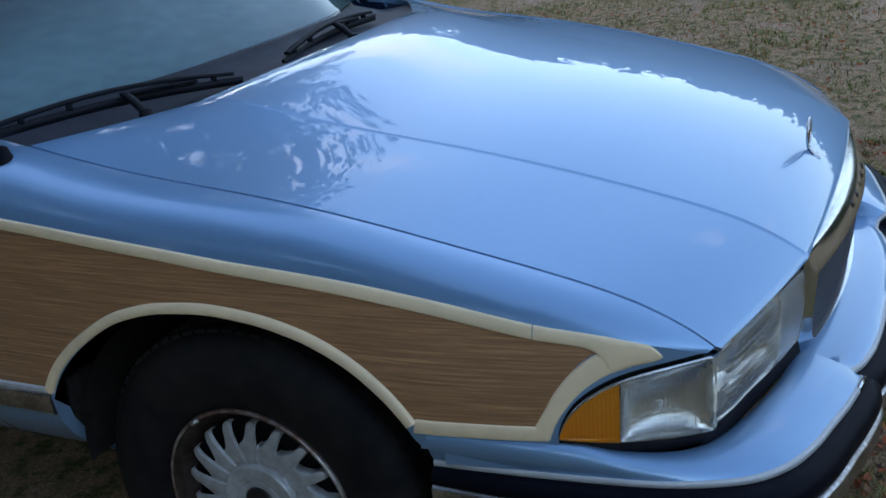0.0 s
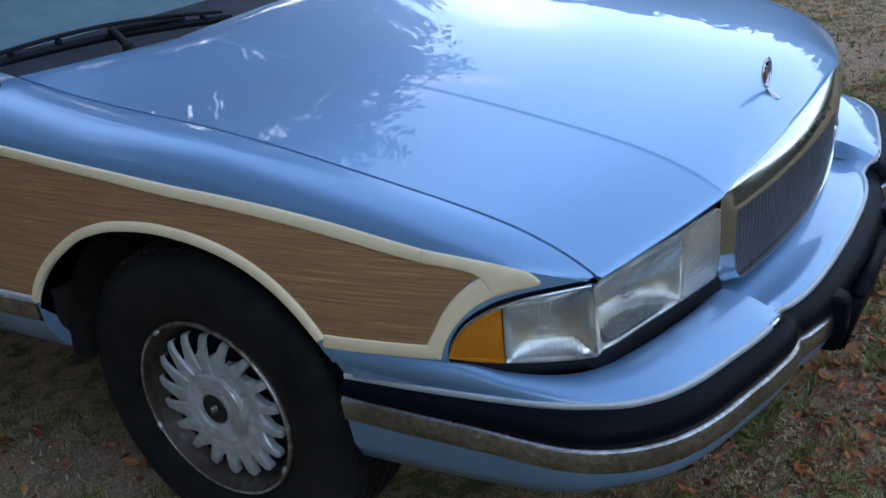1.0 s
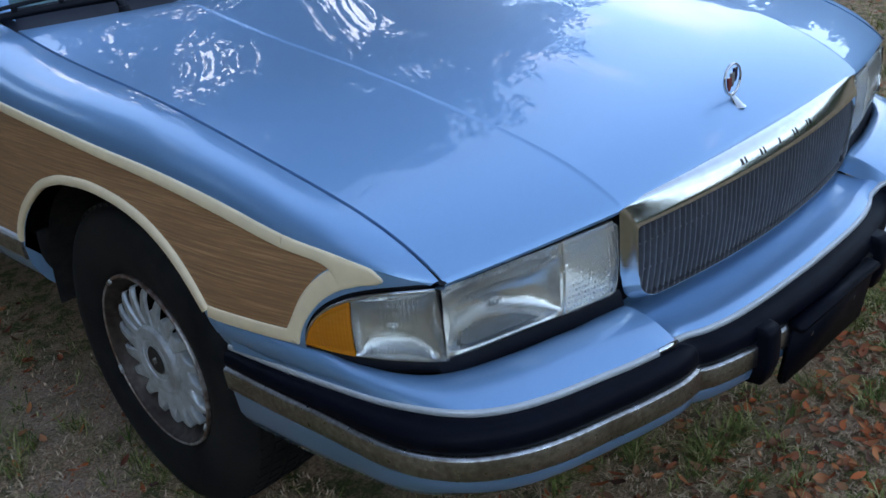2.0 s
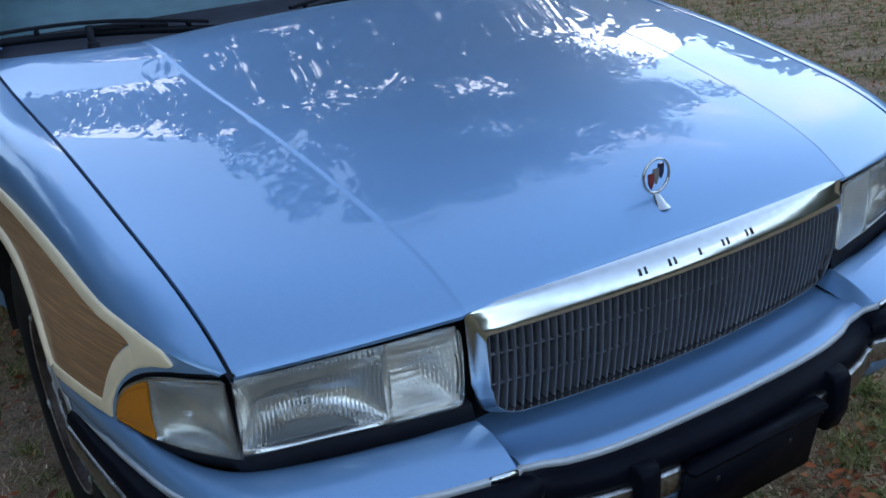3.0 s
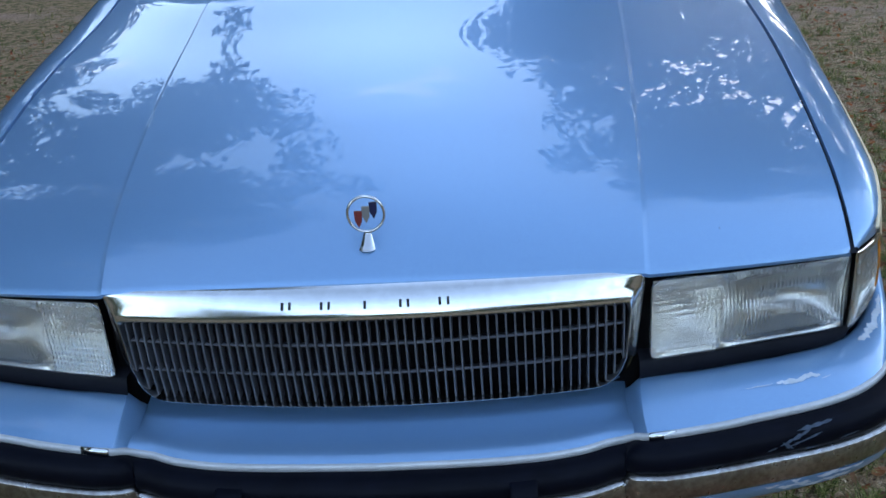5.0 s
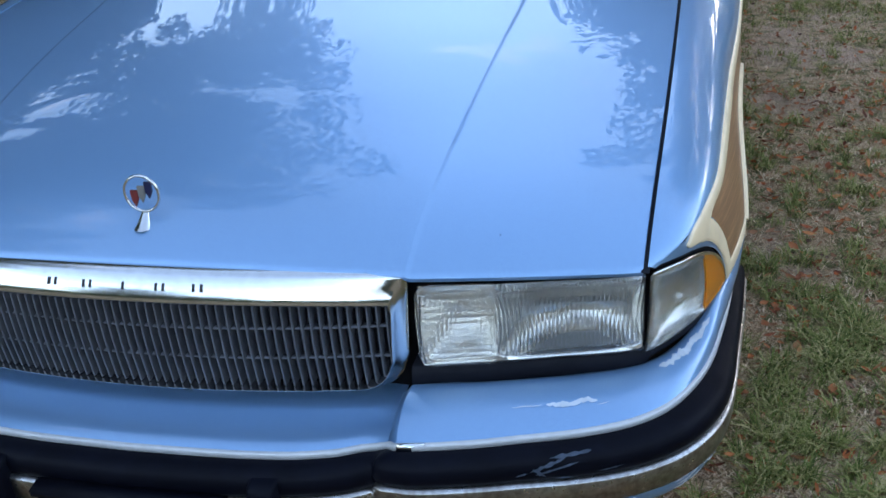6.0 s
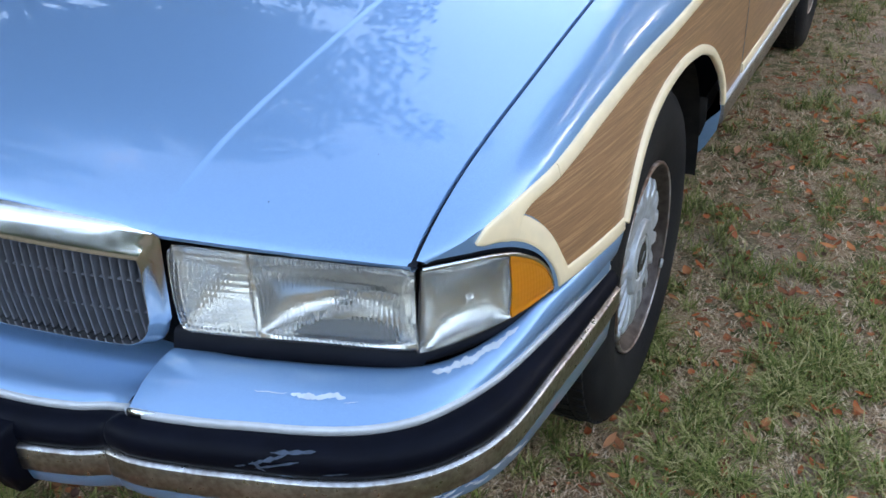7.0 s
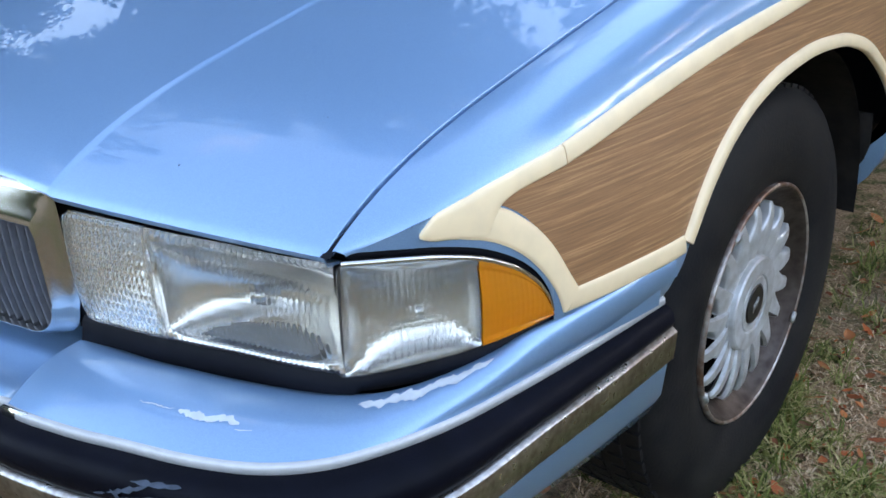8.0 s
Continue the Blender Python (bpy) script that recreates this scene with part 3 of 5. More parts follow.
def build_fender_trim(side, fender):
    """Wood-grain panel with its cream mouldings on the front fender."""
    W = .0230
    panel = []
    low = spl((-.690, .7575), (-.678, .7555), (-.668, .750), (-.655, .740), (-.64, .723), (-.62, .696), (-.605, .668), (-.595, .645), (-.588, .634))
    ys = spaced(-.690, -.588, 22) + spaced(-.587, -.398, 14) + spaced(-.395, .420, 70) + spaced(.4205, .612, 10)
    for y in ys:
        top = belt_z(y) - W * .8
        if y < -.5875:
            b = low(y)
        elif y < -.396:
            b = .628
        elif y <= .42:
            b = max(arch(y) - .008, .575)
        else:
            b = .575
        panel.append([flank(y, lerp(top, max(min(b, top - .001), .5), i / 8), .0012) for i in range(9)])
    rows("wood_panel", panel, M_WOOD, fender, "brown wood-grain vinyl panel", side)
    # upper moulding in two lengths with a fine joint; the front one ends in a rounded wedge
    outer = spl((0, -.768, .738), (.12, -.735, .733), (.25, -.700, .722), (.4, -.664, .699), (.55, -.636, .667), (.7, -.617, .633), (.8, -.609, .608))
    inner = spl((0, -.765, .752), (.12, -.728, .7545), (.25, -.688, .7555), (.4, -.648, .731), (.55, -.619, .695), (.7, -.599, .656), (.8, -.587, .634))
    wedge = spl((-.774, .739), (-.755, .7365), (-.735, .7335), (-.712, .7265), (-.700, .724), (-.690, .741), (-.680, .7550), (-.66, belt_z(-.66) - W), (-.58, belt_z(-.58) - W))

    def tip(y):
        return math.sqrt(max(0, 1 - (max(0, -.756 - y) / .0165) ** 2))
    front = [-.7722, -.7715, -.7705, -.769, -.767, -.764, -.760] + spaced(-.756, -.66, 30) + spaced(-.655, -.5835, 10)
    mid = lambda y: lerp(belt_z(y) - (.0 if y > -.755 else (-.755 - y) * .45), wedge(y), .5)
    up = [(y, lerp(mid(y), belt_z(y) - (.0 if y > -.755 else (-.755 - y) * .45), tip(y))) for y in front]
    lo = [(y, lerp(mid(y), wedge(y), tip(y))) for y in front]
    band("moulding", up, lo, M_CREAM, fender, "cream moulding", side)
    ys = spaced(-.582, .614, 26)
    band("moulding", [(y, belt_z(y)) for y in ys], [(y, belt_z(y) - W) for y in ys], M_CREAM, fender, "cream moulding", side)
    # the moulding that sweeps from the tip round the lamp and back to the arch
    ts = spaced(.16, .8, 28)
    band("moulding", [tuple(inner(t)) for t in ts], [tuple(outer(t)) for t in ts], M_CREAM, fender, "cream moulding round the lamp", side, out=.0042)
    ys = spaced(-.590, -.392, 12)
    band("moulding", [(y, .634) for y in ys], [(y - (.017 if i == 0 else 0) + (.006 if i == 11 else 0), .607) for i, y in enumerate(ys)], M_CREAM, fender, "cream moulding", side, out=.0042)
    # wheel arch lip
    up, lo = [], []
    ys = spaced(-.392, -.30, 12) + spaced(-.29, .34, 40) + spaced(.348, .428, 14)
    for y in ys:
        z = arch_front(y)
        t = np.array((.004, arch_front(y + .002) - arch_front(y - .002)))
        t /= math.hypot(*t)
        up.append((y, z))
        lo.append((y + t[1] * .021, z - t[0] * .021))
    band("arch_moulding", up, lo, M_CREAM, fender, "cream wheel arch moulding", side, out=.008)


def lens_top(x):
    return lerp(.7370, .7260, min(max((x - .4515) / .339, 0), 1))


def lamp_grid(z0, x0, x1, nx, nz, back=0.0, relief=None, x_round=.4515):
    """Rows over the face of the headlamp; relief(x, z) moves the face in and out."""
    grid = []
    for i in range(nx):
        x = lerp(x0, x1, i / (nx - 1))
        r = []
        for j in range(nz):
            z = lerp(z0, lens_top(x), j / (nz - 1))
            t = (z - .592) / .134
            y = nose_y(x) + .006 + .012 * (1 - t) * 0.6 - .004 * math.sin(math.pi * min(max(t, 0), 1)) + back
            if x < x_round + .02:
                e = .02 - math.sqrt(max(0, .02 ** 2 - (x_round + .02 - x) ** 2))
                z = min(max(z, z0 + e), lens_top(x) - e)
            r.append((x, y + (relief(x, z) if relief else 0), z))
        grid.append(r)
    return grid


def lens_solid(name, front, back, mat, parent, label, side):
    """A closed lens between its moulded front and its smooth back."""
    nr, nc = len(front), len(front[0])
    verts = [(p[0] * side, p[1], p[2]) for g in (front, back) for r in g for p in r]
    m = nr * nc
    faces = []
    for i in range(nr - 1):
        for j in range(nc - 1):
            f = (i * nc + j, i * nc + j + 1, (i + 1) * nc + j + 1, (i + 1) * nc + j)
            faces += [f, tuple(m + k for k in f[::-1])]
    rim = [j for j in range(nc)] + [i * nc + nc - 1 for i in range(1, nr)] + [(nr - 1) * nc + j for j in range(nc - 2, -1, -1)] + [i * nc for i in range(nr - 2, 0, -1)]
    for a, b in zip(rim, rim[1:] + rim[:1]):
        faces.append((b, a, m + a, m + b))
    me = mesh_of(name, verts, faces, mat)
    bm = bmesh.new()
    bm.from_mesh(me)
    bmesh.ops.remove_doubles(bm, verts=bm.verts, dist=1e-6)
    bmesh.ops.recalc_face_normals(bm, faces=bm.faces)
    for e in bm.edges:
        if len(e.link_faces) == 2 and e.calc_face_angle(0) > radians(60):
            e.smooth = False
    bm.to_mesh(me)
    bm.free()
    ob = piece(name, me, parent, label)
    ob.visible_shadow = False
    return ob


def ribs(v, pitch, depth):
    """Rounded ribs side by side, with sharp grooves between them."""
    return -depth * abs(math.sin(math.pi * v / pitch)) ** .8


def inner_relief(x, z):
    bow = x + .004 * math.sin((z - .59) * 24)
    fade = min(1, max(0, min(z - .5905, lens_top(x) - .001 - z, x - .4535) / .005))
    return fade * (ribs(z, .0108, .0022) + ribs(bow, .0068, .0020))


def outer_relief(x, z):
    bow = x + .009 * math.cos((z - .655) * 22) * (x - .68) / .11
    plain = min(1, max(0, (.611 - z) / .002))
    fade = min(1, max(0, min(z - .5905, lens_top(x) - .001 - z, .7920 - x) / .005))
    return fade * ribs(bow, .0068, .0046) * (1 - .55 * plain) + .0004 * math.sin(z / .013 * 2 * math.pi) + (.0006 if abs(z - .702) < .0012 else 0)


def build_lamps(side):
    lamp = tagged(new("headlamp"), "clear ribbed headlamp, slightly yellowed")
    lamp.parent = car
    z0 = .5895
    lens_solid("inner_lens", lamp_grid(z0, .4515, .5685, 150, 110, relief=inner_relief), lamp_grid(z0, .4515, .5685, 150, 110, .0040), M_LENS, lamp, "clear lens with level and upright ribs", side)
    rows("outer_lens", lamp_grid(z0, .5687, .7930, 360, 48, relief=outer_relief)[::-1], M_LENS, lamp, "clear lens with upright flutes", side).visible_shadow = False
    # bowls behind the lens, with a flat floor and roof
    for x0, x1, deep in ((.456, .5695, .060), (.5695, .787, .075)):
        g = []
        for i in range(41):
            t = i / 40
            r = []
            for j in range(33):
                s = j / 32
                x = lerp(x0, x1, t)
                z = lerp(z0 + .003, lens_top(x) - .003, s)
                h = min(max((z - .600) / .114, 0), 1)
                bowl = max(0, 1 - (2 * t - 1) ** 2) ** .7 * max(0, 1 - (2 * h - 1) ** 2) ** .7
                shelf = .14 * max(0, 1 - (2 * t - 1) ** 6) * min(1, s * 5, (1 - s) * 5)
                r.append((x, nose_y(x) + .0125 + .012 * (1 - s) * .6 + deep * max(bowl, shelf), z))
            g.append(r)
        rows("reflector", g, M_REFLECT, lamp, "bright reflector bowl", side)
    # flat grey floor of the main bowl, its rear edge a half ellipse
    g = []
    for i in range(33):
        w = math.pi * i / 32
        x = .686 - .070 * math.cos(w)
        g.append([(x, nose_y(x) + lerp(.016, .020 + .040 * math.sin(w), j / 6), .608 + .016 * (j / 6) ** 2 * math.sin(w)) for j in range(7)])
    rows("bowl_floor", g, M_SHELF, lamp, "dull grey floor of the bowl", side, thick=.002)
    for x, rad in ((.512, .010), (.672, .013)):
        bm = bmesh.new()
        bmesh.ops.create_uvsphere(bm, u_segments=16, v_segments=10, radius=rad, matrix=pose(x * side, nose_y(x) + .052, .662) @ Matrix.Diagonal((1, 1.6, 1, 1)))
        solid("bulb", bm, M_HOUSING, lamp, "frosted bulb")
    # corner lamp wrapping into the flank
    corner = tagged(new("corner_lamp"), "wraparound corner lamp, clear and amber")
    corner.parent = car

    def shell(ya, yb, n, out, flute, deep=False):
        g = []
        for i in range(n):
            y = lerp(ya, yb, i / (n - 1))
            top, lo = lamp_top(y) - .003, lamp_low(y) + .002
            r = []
            for j in range(49):
                t = j / 48
                z = lerp(lo, max(top, lo + .001), t)
                q = math.sqrt(max(0, math.sin(math.pi * t) * math.sin(math.pi * i / (n - 1))))
                o = out * q if deep else out
                if flute:
                    edge = min(1, max(0, (y + .826) / .002)) * min(1, max(0, (t - .05) / .03)) * min(1, max(0, (.93 - t) / .03))
                    o += edge * (ribs(y, .0062, flute) + ribs(z, .0105, flute * .55)) + .0012 * (1 - edge)
                r.append(flank(y, z, o + .003 * math.sin(math.pi * t) - (.003 if deep else 0)))
            g.append(r)
        return g
    rows("clear_lens", shell(-.8442, -.7135, 190, .0, .0042)[::-1], M_LENS, corner, "clear lens with ribs inside a plain margin", side).visible_shadow = False
    lens_solid("amber_lens", shell(-.7125, -.6228, 80, .0, .0006), shell(-.7125, -.6228, 80, -.0045, 0), M_AMBER, corner, "orange plastic lens", side)
    rows("housing", shell(-.840, -.7135, 30, -.034, 0, True), M_HOUSING, corner, "silvered housing", side)
    rows("housing", shell(-.712, -.6235, 24, -.020, 0, True), M_HOUSING, corner, "silvered housing", side)
    p = flank(-.772, .655, -.013)
    bm = bmesh.new()
    bmesh.ops.create_uvsphere(bm, u_segments=14, v_segments=8, radius=.009, matrix=Matrix.Translation((p[0] * side, p[1], p[2])))
    solid("bulb", bm, M_HOUSING, corner, "clear bulb")
    ys = spaced(-.838, -.624, 40)
    g = [[flank(y, lamp_top(y) - .0045, .000), flank(y, lamp_top(y) - .002, .0035), flank(y, lamp_top(y) + .002, .003), flank(y, lamp_top(y) + .0025, -.002)] for y in ys]
    rows("lamp_rim", g, M_CHROME, corner, "thin bright rim", side)
    # black bed behind both lamps
    bed = []
    for i in range(30):
        x = lerp(.436, .792, i / 29)
        bed.append([(x, nose_y(x) + .006 + dy, z) for z, dy in ((.752, .03), (.742, .014), (lens_top(x) + .003, .014), (lens_top(x), .12), (.590, .12), (.588, .016), (.582, .012), (.556, .006), (.545, .02))])
    for y in spaced(-.83, -.612, 24):
        bed.append([flank(y, z, -o) for z, o in ((lamp_top(y) + .02, .02), (lamp_top(y) + .011, .006), (lamp_top(y) + .001, .006), (max(lamp_top(y) - .002, lamp_low(y) + .002), .05), (lamp_low(y) + .001, .05), (lamp_low(y), .012), (lamp_low(y) - .008, .006), (.578, .006), (.56, .02))])
    rows("lamp_bed", bed, M_SEAL, corner, "black rubber seal", side)


# ---- grille ----
def grille_y(x, z):
    return -.994 + .052 * (x / .442) ** 2 + .018 * ((.75 - z) / .2)


def grille_loop(inset, low, top, rad):
    """Outline of the grille in (x, z): rounded below, nearly square above."""
    pts = []

    def half(z):
        return lerp(.428, .443, (z - .545) / .21) - inset
    zt = lambda x: .768 - .011 * (x / .442) ** 2 - top
    zb = .545 + low
    for i in range(41):
        x = lerp(-half(.755 - top) + .004, half(.755 - top) - .004, i / 40)
        pts.append((x, zt(x)))
    for i in range(1, 11):
        z = lerp(zt(.44) - .004, zb + rad, i / 10)
        pts.append((half(z), z))
    for i in range(1, 9):
        w = i / 8 * math.pi / 2
        pts.append((half(zb) - rad + rad * math.cos(w), zb + rad - rad * math.sin(w)))
    for i in range(1, 41):
        x = lerp(half(zb) - rad, -half(zb) + rad, i / 40)
        pts.append((x, zb))
    for i in range(1, 9):
        w = i / 8 * math.pi / 2
        pts.append((-half(zb) + rad - rad * math.sin(w), zb + rad - rad * math.cos(w)))
    for i in range(1, 11):
        z = lerp(zb + rad, zt(.44) - .004, i / 10)
        pts.append((-half(z), z))
    return pts


def build_grille():
    grille = tagged(new("grille"), "chrome-framed grille with dark upright bars")
    grille.parent = car
    rings = []
    for inset, low, top, rad, dy in ((.002, .0, .004, .06, .042), (0, 0, .0, .06, .028), (.002, .001, .002, .059, .021), (.006, .003, .008, .057, .012), (.012, .006, .022, .055, .0), (.0165, .008, .034, .052, -.007),
                                     (.0205, .0105, .0435, .05, -.0115), (.0215, .0112, .0448, .049, -.0115), (.0235, .0125, .0525, .048, -.004), (.024, .0128, .0555, .046, .008), (.024, .0128, .0555, .046, .03)):
        rings.append([(x, grille_y(x, z) + (dy * lerp(1, .3, (x / .442) ** 2) if dy > 0 and top < .03 else dy), z) for x, z in grille_loop(inset, low, top, rad)])
    rows("frame", rings, M_CHROME, grille, "polished chrome frame", closed=True, sharp=28)
    for k in range(57):
        x = lerp(-.408, .408, k / 56)
        zb = .560 + max(0, abs(x) - .37) ** 2 * 14
        g = []
        for i in range(9):
            z = lerp(.716 - .012 * (x / .442) ** 2, zb, i / 8)
            y = grille_y(x, z) - .001 + .004 * math.sin(math.pi * i / 8) * -1
            g.append([(x - .0013, y + .024, z), (x - .0015, y + .0015, z), (x - .0010, y, z), (x + .0010, y, z), (x + .0015, y + .0015, z), (x + .0013, y + .024, z)])
        rows("grille_bar", g, M_FIN, grille)
    for z in (.668, .612):
        path = [(x, grille_y(x, z) + .0085, z) for x in spaced(-.408, .408, 25)]
        sweep("cross_bar", path, ((-.006, -.0013), (.006, -.0013), (.006, .0013), (-.006, .0013)), M_FIN, grille)
    # flat black sheet in place of the shade behind the bars
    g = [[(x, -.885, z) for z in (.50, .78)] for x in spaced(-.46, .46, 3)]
    rows("shade_sheet", g, M_DARK, grille, "black sheet painting in the shade behind the bars")
    for i, x in enumerate((-.126, -.063, 0, .062, .124)):
        w = (.012, .012, .004, .012, .013)[i]
        yaw = math.degrees(math.atan(2 * .052 * x / .442 ** 2))
        bm = bmesh.new()
        for dx in ((-w / 2, w / 2) if w > .01 else (0,)):
            bmesh.ops.create_cube(bm, size=1, matrix=pose(x + dx, grille_y(x, .745) - .0004, .745, -34, 0, yaw) @ Matrix.Diagonal((.0042, .0016, .0125, 1)))
        solid("mark", bm, M_INK, grille, "black enamel mark")


def build_ornament():
    orn = tagged(new("hood_ornament"), "chrome ring hood ornament with red, grey and navy shields")
    orn.parent = car
    orn.matrix_local = pose(0, -.904, .802)
    g = []
    for i in range(7):
        t = i / 6
        w, d = lerp(.0145, .0065, t ** .8), lerp(.014, .0045, t ** .6)
        g.append([(w * math.cos(a), .016 * t + d * math.sin(a), .021 * t) for a in np.linspace(0, 2 * math.pi, 17)[:-1]])
    rows("stand", g, M_CHROME, orn, "chrome pedestal", closed=True)
    ring = []
    for i in range(41):
        a = 2 * math.pi * i / 40
        c = Vector((.0300 * math.sin(a), .016, .0535 + .0305 * math.cos(a)))
        rad = Vector((math.sin(a), 0, math.cos(a)))
        ring.append([c + rad * .0026 * math.cos(b) + Vector((0, .0030 * math.sin(b), 0)) for b in np.linspace(0, 2 * math.pi, 9)[:-1]])
    rows("ring", ring, M_CHROME, orn, "chrome ring", closed=True)
    for k, (mat, x, z) in enumerate(((M_RED, -.0125, -.007), (M_WHITE, 0, 0), (M_NAVY, .0125, .007))):
        bm = bmesh.new()
        pts = ((-.0066, .013), (.0066, .013), (.006, -.004), (0, -.016), (-.006, -.004))
        lo = [bm.verts.new((x + a, .013 + k * .001, .0535 + z + b)) for a, b in pts]
        hi = [bm.verts.new((x + a, .018 + k * .001, .0535 + z + b)) for a, b in pts]
        bm.faces.new(lo)
        bm.faces.new(hi[::-1])
        for i in range(5):
            bm.faces.new((lo[i], hi[i], hi[(i + 1) % 5], lo[(i + 1) % 5]))
        bmesh.ops.recalc_face_normals(bm, faces=bm.faces)
        solid("shield", bm, mat, orn, ("red shield", "grey shield", "navy shield")[k], smooth=False, bevel=.0008)


# ---- front bumper ----
strip_line = spl((-1.0, 0, -1.066, .495), (-.75, .15, -1.062, .495), (-.55, .25, -1.054, .495), (-.35, .33, -1.038, .496), (-.2, .385, -1.020, .500), (-.1, .413, -1.022, .508), (0, .435, -1.040, .520),
                 (1, .533, -1.028, .525), (2, .617, -1.008, .529), (3, .70, -.987, .533), (4, .775, -.957, .537), (5, .83, -.913, .540), (6, .866, -.856, .543),
                 (7, .896, -.775, .545), (8, .917, -.665, .547), (9, .934, -.54, .548), (10, .947, -.41, .549))
ledge_line = spl((0, .438, -.922, .556), (1, .532, -.914, .560), (2, .621, -.895, .562), (3, .706, -.869, .562), (4, .770, -.843, .562), (5, .812, -.811, .563),
                 (6, .847, -.765, .568), (7, .879, -.700, .580), (8, .906, -.64, .598), (9, .939, -.53, .604), (10, .958, -.405, .606))
out_by = spl((-1, .044), (0, .037), (4, .042), (6, .046), (8, .030), (10, .020))
drop_by = spl((-1, .058), (0, .056), (4, .058), (6, .058), (8, .046), (10, .038))


def outward(s):
    a, b = strip_line(max(s - .05, -1)), strip_line(min(s + .05, 10))
    t = b - a
    n = np.array((-t[1] * -1, -t[0], 0))
    if s <= -.99:
        return np.array((0, -1.0, 0))
    return n / math.hypot(n[0], n[1])


def bumper_rows(profile):
    """Rows from one end round the nose to the other; profile(s) gives (out, down) pairs from the strip line."""
    ss = spaced(-1, -.4, 14) + spaced(-.36, 0, 14) + spaced(.15, 10, 64)
    half = []
    for s in ss:
        p, n = strip_line(s), outward(s)
        half.append([p + n * o + np.array((0, 0, -d)) for o, d in profile(s)])
    mirror = [[np.array((-q[0], q[1], q[2])) for q in r] for r in half[::-1]]
    return mirror + half[1:]


def build_bumper():
    bumper = tagged(new("front_bumper"), "blue bumper with black rub rail and dull chrome strip")
    bumper.parent = car
    for side in (1, -1):
        g = []
        for s in spaced(0, 10, 64):
            a, b = ledge_line(s), strip_line(s)
            r = [a + np.array((0, .012, -.03)), a + np.array((0, .003, -.004))]
            for i in range(13):
                t = i / 12
                n = outward(s)
                r.append(lerp(a, b, t) + n * .010 * math.sin(math.pi * t) + np.array((0, 0, .009 * math.sin(math.pi * t ** .6))))
            g.append(r)
        rows("fascia", g, M_PAINT, bumper, "pale blue painted bumper cover", side, sharp=60)
        g = []
        for t in spaced(0, 1, 12):
            a, b = ledge_line(0), strip_line(0)
            p = lerp(a, b, t) + outward(0) * .010 * math.sin(math.pi * t) + np.array((0, 0, .009 * math.sin(math.pi * t ** .6)))
            q = np.array((.412, lerp(-.915, -1.020, t), lerp(.528, .506, t)))
            g.append([p, p + np.array((-.004, 0, -.004)), lerp(p, q, .5) + np.array((-.002, 0, -.004)), q])
        rows("fascia_step", g, M_PAINT, bumper, "", side)
    g = []
    for x in spaced(-.416, .416, 60):
        lo, hi = -1.0, 0.0
        for _ in range(30):
            m = (lo + hi) / 2
            if strip_line(m)[0] < abs(x):
                lo = m
            else:
                hi = m
        b = strip_line(lo)
        b = np.array((x, b[1], b[2]))
        a = np.array((x, -.978 + .047 * (x / .442) ** 2 + .0063, .519))
        r = [a + np.array((0, .060, .010)), a + np.array((0, .026, .003)), a + np.array((0, .008, .0))]
        for i in range(13):
            t = i / 12
            r.append(lerp(a, b, t) + np.array((0, -.006 * math.sin(math.pi * t), -.003 * math.sin(math.pi * t) + .007 * math.sin(math.pi * t ** 2.2))))
        g.append(r)
    rows("fascia_middle", g, M_PAINT, bumper, "pale blue apron under the grille")
    rows("bright_strip", bumper_rows(lambda s: ((-.003, -.002), (.003, -.002), (.0045, -.0005), (.005, .002), (.005, .0085), (.001, .010))), M_STRIP, bumper, "thin satin metal strip")

    def rail(s):
        o, d = out_by(s), drop_by(s)
        return ((-.004, .008), (.3 * o, .008), (.62 * o, .010), (.88 * o, .015), (1.03 * o, .025), (1.07 * o, .4 * d + .012), (1.04 * o, .80 * d), (.95 * o, d - .003), (.6 * o, d))
    rows("rub_rail", bumper_rows(rail), M_RUBBER, bumper, "scuffed black rubber rub rail")

    def chrome(s):
        o, d = out_by(s), drop_by(s)
        return ((.8 * o, d - .003), (o, d - .001), (o + .005, d + .002), (o + .006, d + .004), (o + .005, d + .024), (o + .003, d + .044), (o, d + .047), (o - .02, d + .047))
    rows("chrome_strip", bumper_rows(chrome), M_OLDCHROME, bumper, "dull scratched chrome strip")

    def valance(s):
        o, d = out_by(s), drop_by(s) + .042
        k = spl((-1, 1), (5, 1), (8, 1.7), (10, 1.9))(s)
        return ((o - .004, d), (o - .006, d + .016), (o - .012, d + .034 * k), (o - .033, d + .056 * k), (o - .085, d + .068 * k))
    rows("valance", bumper_rows(valance), M_PAINT, bumper, "pale blue lower valance with chipped paint")
    # guards and the blank plate carrier
    for x in (-.232, .236):
        y0 = strip_line(-.6)[1]
        prof = ((.020, .020), (.048, .020), (.062, .024), (.068, .036), (.065, .10), (.05, .142), (.0, .146))
        g = []
        for dx, k in ((-.0215, .0), (-.0215, .92), (-.017, 1.0), (.017, 1.0), (.0215, .92), (.0215, .0)):
            g.append([(x + dx, y0 - o * k + .02 * (k < .5), .497 - d) for o, d in prof])
        rows("bumper_guard", g, M_RUBBER, bumper, "black rubber bumper guard")
    bm = box_mesh(pose(.012, -1.105, .366, 11, 0, 0), (.335, .018, .137))
    solid("plate_carrier", bm, M_RUBBER, bumper, "black plastic plate carrier, empty", bevel=.005)
    solid("carrier_lip", box_mesh(pose(.012, -1.121, .438, 11, 0, 0), (.335, .034, .016)), M_RUBBER, bumper, bevel=.004)
